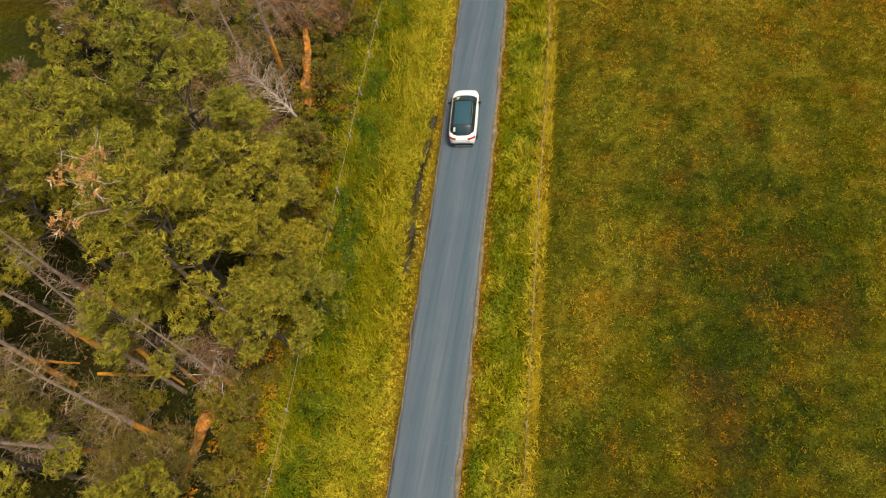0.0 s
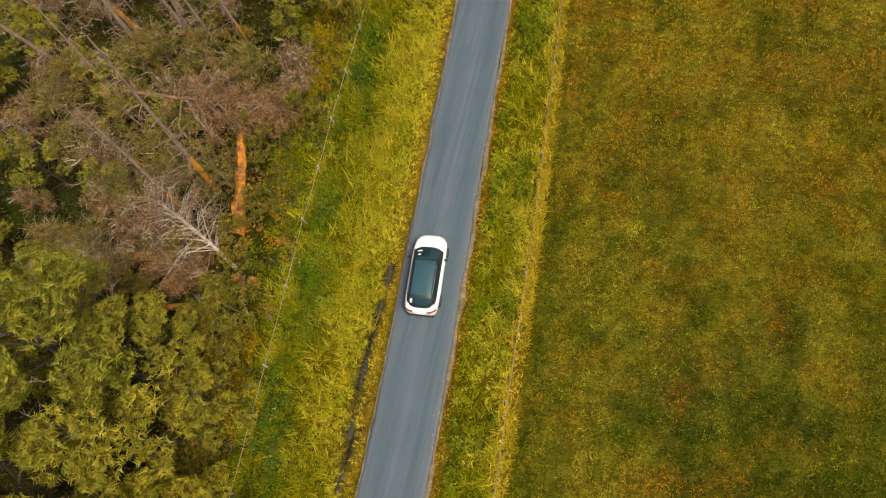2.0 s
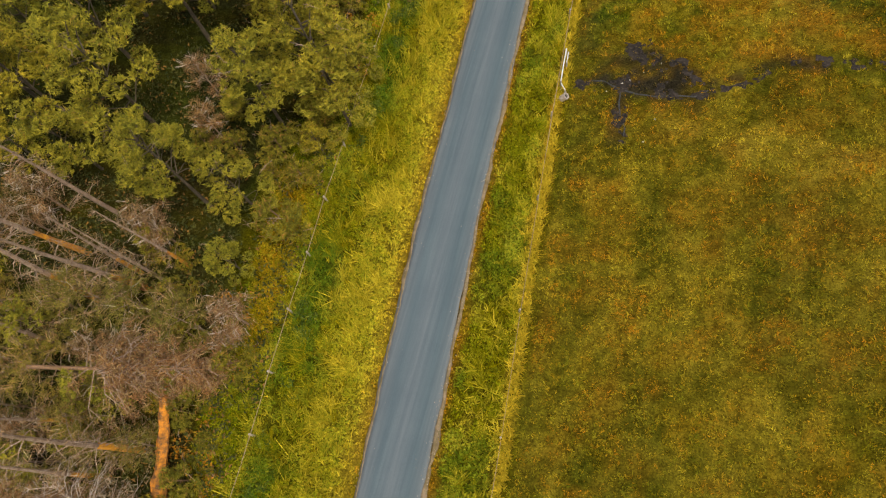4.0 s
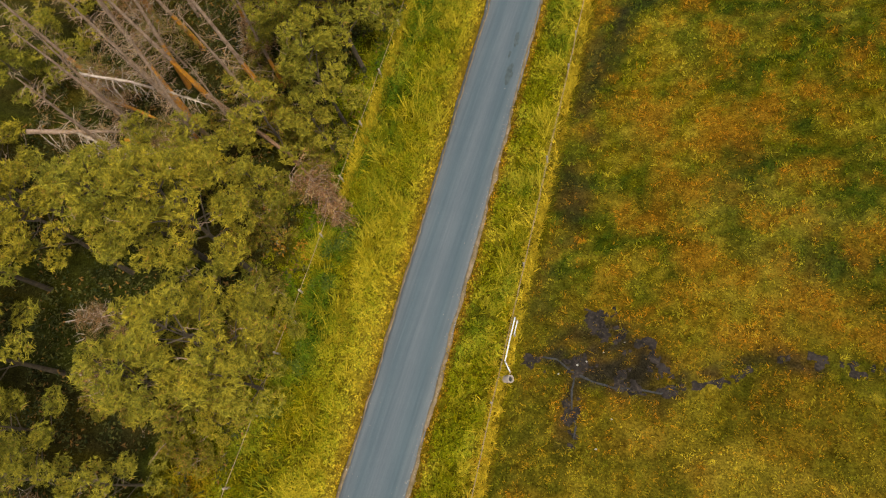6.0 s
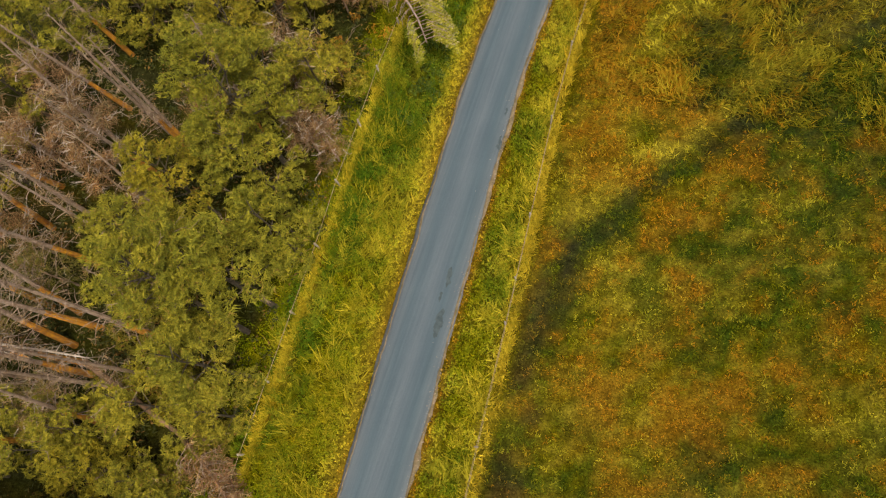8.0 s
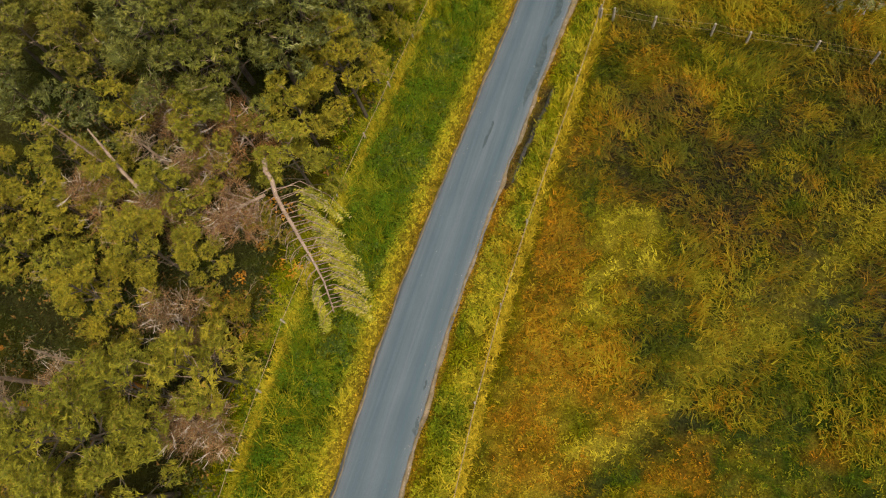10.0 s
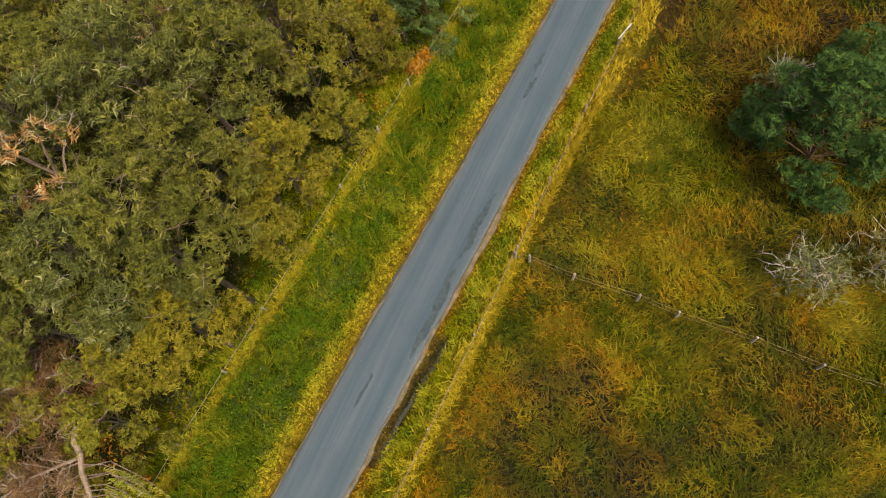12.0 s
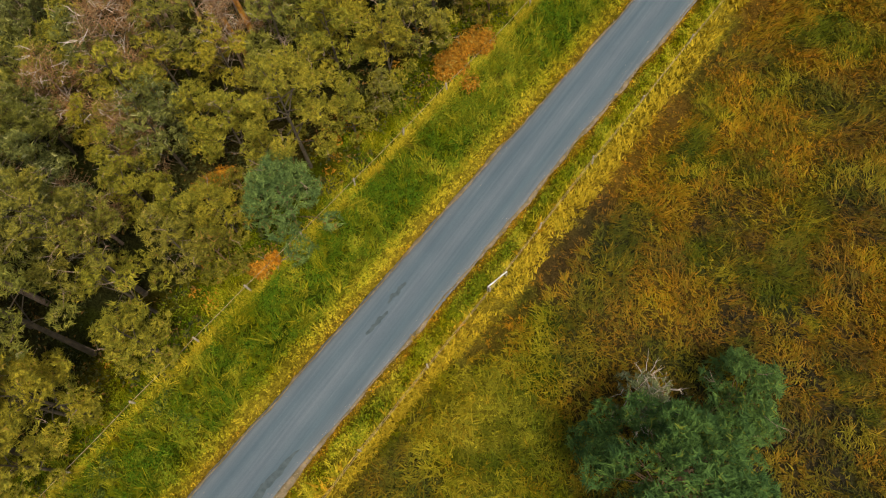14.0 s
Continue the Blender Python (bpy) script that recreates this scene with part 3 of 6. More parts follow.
def blades(name, x, y, height, lean, width, per, seed, label, tint=None, flow=0.0, way=None, vary=0.3, fan=6.3, hold=0.6, mat=None):
    """Grass tufts at points: pointed blades that lean together, each tuft in its own tone, in one mesh."""
    rng = np.random.RandomState(seed)
    tufts = len(x)
    turn = rng.rand(tufts) * 2 * math.pi
    if flow:
        turn = (9.0 * fractal(x, y, 2.5, 91) if way is None else way) + rng.randn(tufts) * (1.7 - 1.2 * flow)
    tone = rng.rand(tufts, 3)
    cov = cover(x + rng.randn(tufts) * 0.1, y + rng.randn(tufts) * 0.1)
    cov[:, 2] *= np.where(tone[:, 0] < 0.5, 1.6, 0.5)
    cov[:, 0] = cov[:, 0] * np.where(tone[:, 1] < 0.5, 1.35, 0.65) + vary * (tone[:, 0] - 0.45)
    cov[:, 1] += vary * (tone[:, 2] - 0.5) * (1 - cov[:, 0])
    cov = np.clip(cov - np.array([0, 0, 0, 0.25]), 0, 1)
    if tint:
        cov = cov * (1 - hold) + hold * np.array(tint)
    x, y, height, turn, cov = np.repeat(x, per), np.repeat(y, per), np.repeat(height, per), np.repeat(turn, per), np.repeat(cov, per, axis=0)
    k = len(x)
    bx, by = x + rng.randn(k) * 0.06, y + rng.randn(k) * 0.06
    a = turn + (rng.rand(k) - 0.5) * fan
    h = height * (0.6 + 0.7 * rng.rand(k))
    out = lean * h * (0.3 + 1.1 * rng.rand(k))
    w = width * (0.6 + 0.8 * rng.rand(k))
    dx, dy = np.cos(a), np.sin(a)
    z = ground_height(bx, by) - 0.03
    p0 = np.stack([bx - dy * w, by + dx * w, z], 1)
    p1 = np.stack([bx + dy * w, by - dx * w, z], 1)
    p2 = np.stack([bx + dx * out, by + dy * out, z + h], 1)
    verts = np.stack([p0, p1, p2], 1).reshape(-1, 3)
    cov = np.repeat(np.clip(cov * (0.85 + 0.3 * rng.rand(k, 1)), 0, 1), 3, axis=0)
    me = mesh_from(name, verts, np.arange(3 * k).reshape(-1, 3), mat or M_GRASS, "cover", cov)
    return tagged(new(name, me), label, "grass", kind="stuff")


def scatter(x0, x1, y0, y1, density, seed):
    rng = np.random.RandomState(seed)
    k = int((x1 - x0) * (y1 - y0) * density)
    return x0 + (x1 - x0) * rng.rand(k), y0 + (y1 - y0) * rng.rand(k)


build_ground()
build_road()
road_edge(1, 0.12, "tan gritty crumbling edge of the lane", 15)
road_edge(-1, 0.0, "narrow tan gritty edge of the lane", 16)

def edge_gravel():
    """Loose grit and small stones lying along both edges of the lane."""
    rng = np.random.RandomState(83)
    n = 11000
    y = rng.uniform(-30, 142, n)
    side = np.where(rng.rand(n) < 0.68, 1, -1)
    off = HALF - 0.02 + rng.randn(n) * np.where(side > 0, 0.13, 0.07)
    off -= np.where(rng.rand(n) < 0.07, rng.rand(n) * 0.7, 0)
    x = road_x(y) + side * off
    r = (0.009 + 0.022 * rng.rand(n) ** 2.5)[:, None]
    e = np.clip(off / HALF, 0, 1.15)
    base = np.stack([x, y, np.where(e < 1, 0.035 + 0.03 * (1 - e * e), 0.075 - 0.3 * (off - HALF))], 1)
    a = rng.rand(n) * 6.283
    ring = [base + r * np.stack([np.cos(a + k * 2.094), np.sin(a + k * 2.094), np.full(n, -0.2)], 1) * (0.7 + 0.6 * rng.rand(n, 1)) for k in range(3)]
    v = np.stack(ring + [base + r * np.stack([0.3 * rng.randn(n), 0.3 * rng.randn(n), np.full(n, 0.8)], 1)], 1)
    f = (np.arange(n)[:, None, None] * 4 + np.array([(0, 1, 3), (1, 2, 3), (2, 0, 3)])[None]).reshape(-1, 3)
    m, nodes, links, p = material("edge_gravel", 0.9)
    links.new(ramp(nodes, links, nodes.new("ShaderNodeNewGeometry").outputs["Random Per Island"], [(0.0, (0.13, 0.10, 0.075)), (0.7, (0.34, 0.25, 0.18)), (1.0, (0.55, 0.47, 0.40))]).outputs[0], p.inputs["Base Color"])
    tagged(new("gravel", mesh_from("gravel", v.reshape(-1, 3), f, m)), "tan and pinkish loose gravel along the lane's edges", "gravel", kind="stuff")


edge_gravel()
for px, py, hx, hy, k in ((-7.5, 58.5, 0.16, 0.6, 1), (-7.22, 55.9, 0.24, 0.85, 2), (-7.6, 57.3, 0.1, 0.3, 3), (-6.8, 89.8, 0.26, 2.8, 4), (-7.3, 105.2, 0.14, 0.9, 5),
                          (-7.45, 107.2, 0.14, 0.8, 6), (-7.35, 69.3, 0.07, 0.3, 7), (-7.15, 67.2, 0.12, 0.5, 8), (-6.6, 95.4, 0.20, 2.4, 9), (-8.4, 84.6, 0.10, 1.0, 10)):
    road_patch(px, py, hx, hy, k)


for k, (a, b) in enumerate(((10.3, 9.0), (8.3, 7.2), (5.2, 3.9), (2.2, 1.0), (-0.2, -1.6))):
    mud_patch([(float(np.interp(v, (-2, 0.6, 4.2, 11), (-7.45, -7.65, -7.9, -8.02))), v) for v in (a, (a + b) / 2, b)], 0.17, 30 + k, "dark bare mud beside the lane")
M_PEAT = mottled("wet_grey_peat", (0.012, 0.010, 0.009), (0.034, 0.027, 0.024), 1.5, 0.9, (0.050, 0.038, 0.032), 6.0, 1.0, 0.0, 0.1)
PEAT = ((((-1.3, 39.0), (0.9, 39.4), (2.6, 39.4), (4.0, 39.5), (5.6, 39.8)), 0.50), (((1.0, 39.7), (1.1, 38.4), (1.2, 37.4), (1.5, 35.9)), 0.42), (((1.6, 42.3), (2.0, 41.4), (2.9, 40.7), (3.6, 40.2)), 0.75),
        (((4.1, 41.2), (4.9, 40.4), (5.6, 40.0)), 0.45), (((2.4, 41.9), (3.2, 41.5), (4.2, 41.6)), 0.4), (((6.0, 39.9), (7.6, 40.6), (9.0, 41.8)), 0.22), (((10.2, 42.6), (11.3, 42.9), (12.4, 43.0)), 0.30), (((13.0, 43.0), (13.8, 43.2), (15.2, 43.3)), 0.32))

RILL = ((-1.4, 38.9), (-0.85, 39.5), (-0.06, 39.6), (0.83, 39.2), (1.9, 39.0), (3.0, 39.0), (4.0, 39.25), (5.2, 39.4), (5.9, 40.0))
RILL_SIDE = ((1.0, 39.0), (1.04, 38.3), (1.25, 37.4), (1.65, 36.6), (1.67, 36.0))


def peat_bed():
    """Trampled wet peat below the culvert: a fine uneven sheet kept only where the ground is bare."""
    gx, gy = np.arange(-2.4, 16, 0.09), np.arange(35, 44.4, 0.09)
    X, Y = np.meshgrid(gx, gy)
    x, y = X.ravel(), Y.ravel()
    bare = np.maximum.reduce([along(x, y, line, half) for line, half in PEAT]) - 0.9 * step(0.46, 0.58, fractal(x, y, 0.7, 88)) - 0.8 * step(0.48, 0.58, fractal(x, y, 0.28, 87))
    z = ground_height(x, y) + 0.035 * np.clip(bare, -1, 0.7) - 0.006 + 0.05 * (fractal(x, y, 0.35, 89) - 0.5)
    n, m = len(gx), len(gy)
    i = (np.arange(m - 1)[:, None] * n + np.arange(n - 1)[None, :]).ravel()
    quads = np.stack([i, i + 1, i + n + 1, i + n], 1)
    quads = quads[bare[quads].max(1) > 0.35]
    used, flat = np.unique(quads, return_inverse=True)
    me = mesh_from("peat_mud", np.stack([x, y, z], 1)[used], flat.reshape(-1, 4), M_PEAT)
    me.polygons.foreach_set("use_smooth", np.ones(len(me.polygons), bool))
    tagged(new("peat_mud", me), "wet grey-brown peaty mud in the trampled field", "mud", kind="stuff")


peat_bed()
M_RILL = mottled("dark_wet_rill", (0.018, 0.019, 0.020), (0.040, 0.040, 0.042), 2.0, 0.85, (0.05, 0.042, 0.038), 8.0, 0.9, 0.0, 0.3)
mud_patch(RILL, 0.08, 52, "narrow wet rill running through the peaty mud", M_RILL)
mud_patch(RILL_SIDE, 0.07, 53, "short wet side rill in the peaty mud", M_RILL)
mud_patch([(-5.45, 88.8), (-5.62, 86.9), (-6.0, 84.4), (-6.15, 81.8)], 0.18, 36, "dark bare mud beside the lane")

# ---- grass and herbs ----
def build_grass():
    x, y = scatter(-19, 3, -28, 142, 24, 31)
    u = x - road_x(y)
    fr, fl = fence_right_x(y) - road_x(y), fence_left_x(y) - road_x(y)
    ok = (np.abs(u) > HALF + 0.12) & (u > fl - 1.2 - 2.0 * band(y, 13, 33, 3)) & (u < fr - 0.02) & (np.maximum(along(x, y, MUD, 0.22), along(x, y, MUD_EAST, 0.26)) < 0.5)
    x, y, u = x[ok], y[ok], u[ok]
    far = step(HALF + 0.2, HALF + 2.0, np.abs(u))
    blades("verge_grass", x, y, 0.09 + (0.12 + 0.9 * fractal(x, y, 0.9, 41) ** 2) * far, 1.05, 0.030, 7, 32, "tall yellow-green verge grass beside the lane", None, 0.25, 0.2 + 3.0 * fractal(x, y, 1.6, 93), 0.95, 1.6)
    x, y = scatter(-5, 22, -28, 148, 20, 33)
    ok = x > fence_right_x(y) + 0.45 + 0.8 * step(102, 112, y)
    x, y = x[ok], y[ok]
    peat = cover(x, y)[:, 3]
    bare = np.maximum.reduce([along(x, y, line, half) for line, half in PEAT])
    ok = np.random.RandomState(2).rand(len(x)) > np.maximum(peat * 0.72, 0.6 * step(0.25, 0.6, bare))
    x, y = x[ok], y[ok]
    tall = 0.08 + 0.30 * step(58, 80, y) * fractal(x, y, 1.8, 43) ** 2 + 0.16 * fractal(x, y, 1.0, 44) ** 2
    blades("field_grass", x, y, tall, 1.15, 0.030, 5, 34, "short olive meadow grass with rusty patches", None, 0.2, None, 0.35, 2.2, mat=M_FIELD)
    # long arching reed grass on the west verge, rough strands in the unmown field
    x, y = scatter(-15.5, -8, 6, 68, 13, 35)
    u = x - road_x(y)
    ok = (u > -6.3) & (u < -2.4) & (fractal(x, y, 1.5, 45) > 0.52 + 0.05 * (y < 43)) & (np.random.RandomState(6).rand(len(x)) < 0.55)
    blades("reed_grass", x[ok], y[ok], 0.5 + 0.6 * fractal(x[ok], y[ok], 1.0, 49), 0.95, 0.024, 6, 36, "long pale arching reed grass on the verge", (0.1, 0.85, 0, 0), 0.75, 0.9, 0.2, 1.5)
    x, y = scatter(-3, 23, 72, 146, 26, 37)
    rough = fractal(x, y, 3.0, 47)
    lawn = np.maximum(blob(x, y, 1.0, 80.0, 2.3, 2.7, 21), blob(x, y, 0.2, 76.8, 1.1, 2.2, 22))
    field = (lawn < 0.5) & (x > fence_right_x(y) + 0.9 + 1.7 * step(102, 108, y)) & (rough > 0.36 - 0.25 * step(78, 86, y))
    mix_n = fractal(x, y, 1.6, 48) - 0.05 + 0.08 * step(104, 112, y) + 0.25 * (np.random.RandomState(3).rand(len(x)) - 0.5)
    for name, lo, hi, tint, seed, label in (("straw_grass", 0.57, 2.0, (0.05, 0.85, 0.12, 0.0), 38, "long pale straw-coloured strands in the rough field"), ("rusty_grass", 0.47, 0.57, (0.15, 0.05, 0.7, 0.12), 39, "long rust-brown grass strands in the rough field"), ("olive_grass", 0.0, 0.47, (0.6, 0.0, 0.06, 0.4), 40, "long olive-green grass strands in the rough field")):
        ok = field & (mix_n >= lo) & (mix_n < hi)
        blades(name, x[ok], y[ok], 0.20 + 0.30 * rough[ok], 1.25, 0.032, 4, seed, label, tint, 0.7, None, 0.3, 2.0, 0.42, M_FIELD)


def build_dry_strips():
    """Dense dry grass left standing along both fences."""
    rng = np.random.RandomState(71)
    y = rng.uniform(-28, 142, 7600)
    x = fence_right_x(y) + 0.28 + 0.36 * (rng.rand(len(y)) - 0.5) * (1 + 1.6 * step(102, 112, y)) * 1.3 + 0.5 * step(102, 112, y)
    keep = rng.rand(len(y)) < 0.35 + 0.65 * step(0.38, 0.5, fractal(x, y, 3.0, 73))
    blades("dry_fence_grass", x[keep], y[keep], 0.24 + 0.25 * fractal(x[keep], y[keep], 1.0, 72), 0.75, 0.034, 6, 74, "dense dry yellow grass along the field fence", (0.0, 1.0, 0.22, 0.0), 0.2, None, 0.2, 2.5, 0.9)
    y = rng.uniform(43, 142, 3200)
    x = fence_left_x(y) + 0.32 + 0.24 * (rng.rand(len(y)) - 0.5)
    keep = rng.rand(len(y)) < 0.3 + 0.7 * step(0.36, 0.5, fractal(x, y, 3.0, 75))
    blades("dry_fence_grass", x[keep], y[keep], 0.24 + 0.3 * fractal(x[keep], y[keep], 1.0, 76), 0.75, 0.034, 6, 77, "dense dry yellow grass along the woodland fence", (0.05, 0.8, 0.1, 0.0), 0.2, None, 0.2, 2.5, 0.85)
    y = rng.uniform(-28, 43, 1500)
    x = fence_left_x(y) + 0.08 + 0.10 * (rng.rand(len(y)) - 0.5)
    keep = rng.rand(len(y)) < 0.2 + 0.8 * step(0.40, 0.55, fractal(x, y, 2.5, 78))
    blades("dry_fence_grass", x[keep], y[keep], 0.30 + 0.3 * fractal(x[keep], y[keep], 1.0, 79), 0.5, 0.026, 4, 80, "thin line of pale dry grass under the fence wire", (0.0, 0.9, 0.25, 0.0), 0.2, None, 0.2, 2.5, 0.85)


def leaf_tris(centres, radii, count, size, rng, flat=0.75, up=0.55, slim=0.5):
    """Small pointed leaves spread over clumps; arrays of vertices and triangles."""
    verts = []
    for c, r in zip(centres, radii):
        k = max(5, int(count * r * r))
        d = rng.randn(k, 3)
        if size < 0.12:
            d[:, 2] = np.where(rng.rand(k) < 0.65, np.abs(d[:, 2]), d[:, 2])
        d /= np.linalg.norm(d, axis=1)[:, None]
        p = np.array(c) + d * (r * (0.45 + 0.6 * rng.rand(k)))[:, None] * np.array([1, 1, flat])
        nrm = d * 0.6 + rng.randn(k, 3) * 0.4 + np.array([0, 0, up])
        nrm /= np.linalg.norm(nrm, axis=1)[:, None]
        t = np.cross(nrm, rng.randn(k, 3) + d)
        t /= np.linalg.norm(t, axis=1)[:, None] + 1e-9
        b = np.cross(nrm, t)
        s = size * (0.55 + 0.9 * rng.rand(k))[:, None]
        verts.append(np.stack([p - t * s - b * s * slim, p - t * s * 0.6 + b * s * slim, p + t * s], 1).reshape(-1, 3))
    v = np.concatenate(verts)
    return v, np.arange(len(v)).reshape(-1, 3)


def herb_bed(name, x, y, radius, mat, seed, count, size, label, category, lift=0.5, tinted=False):
    rng = np.random.RandomState(seed)
    z = ground_height(x, y) + radius * lift
    v, f = leaf_tris(np.stack([x, y, z], 1), radius, count, size, rng)
    v[:, 2] = np.maximum(v[:, 2], -0.02)
    cov = None
    if tinted:
        mid = np.repeat(v.reshape(-1, 3, 3).mean(1), 3, axis=0)
        cov = cover(mid[:, 0], mid[:, 1])
        cov[:, 3] = np.maximum(0, cov[:, 3] - 0.4)
        cov[:, 1] *= 0.68
    tagged(new(name, mesh_from(name, v, f, mat, "cover" if tinted else None, cov)), label, category, kind="stuff")


def build_herbs():
    rng = np.random.RandomState(51)
    x, y = scatter(-18, 0, -28, 142, 6.6, 52)
    u = x - road_x(y)
    fr, fl = fence_right_x(y) - road_x(y), fence_left_x(y) - road_x(y)
    n = fractal(x, y, 1.4, 53)
    west = (u < -2.6 + 0.3 * n) & (u > fl - 3.2) & (n > 0.34 + 0.06 * (u < fl) * (1 - band(y, 13, 33, 3)))
    east = (u > 2.1) & (u < fr - 0.15) & (n > 0.33)
    ok = (west | east) & (cover(x, y)[:, 3] < 0.6)
    herb_bed("verge_herbs", x[ok], y[ok], 0.14 + 0.32 * rng.rand(ok.sum()) * n[ok] * 2, M_HERB, 55, 300, 0.060, "leafy yellow-green roadside herbs", "weeds", 0.6, True)
    x, y = scatter(-18, -8, -28, 44, 5.0, 48)
    u = x - fence_left_x(y)
    ok = (u > 0.3) & (u < 1.7) & (fractal(x, y, 1.6, 49) > 0.50)
    herb_bed("nettle_clumps", x[ok], y[ok], 0.2 + 0.25 * rng.rand(ok.sum()), M_NETTLE, 50, 300, 0.075, "dark green nettle clumps beside the woodland fence", "nettles", 0.6)
    x, y = scatter(-18, -8, 60, 96, 5.0, 45)
    u = x - fence_left_x(y)
    ok = (u > 0.9) & (u < 4.2) & (fractal(x, y, 2.4, 46) > 0.53)
    herb_bed("nettle_clumps", x[ok], y[ok], 0.2 + 0.25 * rng.rand(ok.sum()), M_NETTLE, 47, 300, 0.075, "dark green nettle clumps in the grass verge", "nettles", 0.6)
    x, y = scatter(-38, -11, -28, 142, 1.2, 56)
    u = x - road_x(y)
    ok = u < fence_left_x(y) - road_x(y) - 0.3
    x, y = x[ok], y[ok]
    herb_bed("undergrowth", x, y, 0.35 + 0.55 * np.random.RandomState(57).rand(len(x)), M_UNDER, 58, 62, 0.11, "tangled brown and green undergrowth on the forest floor", "undergrowth")
    x, y = scatter(-22, -12, -25, 130, 1.2, 59)
    u = x - fence_left_x(y)
    ok = (u < -0.3) & (u > -4.5) & (fractal(x, y, 4.0, 60) > 0.55 + 0.12 * np.maximum(step(30, 45, y), band(y, 15, 32, 2)))
    herb_bed("bracken", x[ok], y[ok], np.full(ok.sum(), 0.45), M_FERN, 62, 140, 0.10, "rust-coloured bracken along the forest edge", "bracken")


build_grass()
build_dry_strips()
build_herbs()


# ---- trees ----
def fronds(p, way, length, wide, rng, joints=2, droop=0.22, thin=0.8):
    """Small leafy sprays: from each point a bending midrib, a pointed leaf at both sides of every joint; vertices and triangles."""
    k = len(p)
    t = way / (np.linalg.norm(way, axis=1)[:, None] + 1e-9)
    b = np.cross(t, np.array([0, 0, 1.0]) + rng.randn(k, 3) * 0.45)
    b /= np.linalg.norm(b, axis=1)[:, None] + 1e-9
    n = np.cross(b, t)
    n *= np.where(n[:, 2:] < 0, -1, 1)
    length, cols = length[:, None], []
    rib = lambda u: p + t * length * u - np.array([0, 0, 1.0]) * length * droop * u * u
    for j in range(joints):
        u = j / joints
        span = wide * (1.2 - 0.6 * u)
        cols += [rib(u), rib(u + thin / joints)]
        for way_b in (-1, 1):
            reach = length * span * (0.7 + 0.6 * rng.rand(k, 1))
            cols.append(cols[4 * j] + b * way_b * reach + t * reach * (0.6 + 0.5 * rng.rand(k, 1)) + n * reach * 0.4 * rng.randn(k, 1))
    v = np.stack(cols, 1)
    one = np.array([f for j in range(joints) for f in ((4 * j, 4 * j + 1, 4 * j + 2), (4 * j + 1, 4 * j, 4 * j + 3))])
    f = (np.arange(k)[:, None, None] * v.shape[1] + one[None]).reshape(-1, 3)
    return v.reshape(-1, 3), f


def spray_crown(lobes, radii, rng, sub=30, length=0.5, wide=0.3, fill=14, thin=0.8):
    """Leafy sprays pointing out over the upper side of each lobe, coarser ones inside; arrays of vertices and triangles."""
    p, way, ln = [], [], []
    for c, r in zip(lobes, radii):
        c = np.array(c)
        m = max(6, int(sub * r * r))
        q = np.arange(m) + rng.rand(m)
        a, up = q * 2.399, 1 - 1.2 * q / m
        flat = np.sqrt(np.maximum(0.0, 1 - up * up))
        d = np.stack([np.cos(a) * flat, np.sin(a) * flat, up * 0.8], 1)
        p.append(c + d * r * (0.45 + 0.45 * rng.rand(m, 1)))
        way.append(d * np.array([1, 1, 0.7]) + rng.randn(m, 3) * 0.35)
        ln.append(length * (0.6 + 0.7 * rng.rand(m)))
        k = int(fill * r * r)
        d = rng.randn(k, 3) * np.array([1, 1, 0.5])
        d /= np.linalg.norm(d, axis=1)[:, None]
        p.append(c + d * r * 0.4 * rng.rand(k, 1) - np.array([0, 0, 0.25 * r]))
        way.append(d)
        ln.append(np.full(k, 0.22))
    return fronds(np.concatenate(p), np.concatenate(way), np.concatenate(ln), wide, rng, thin=thin)


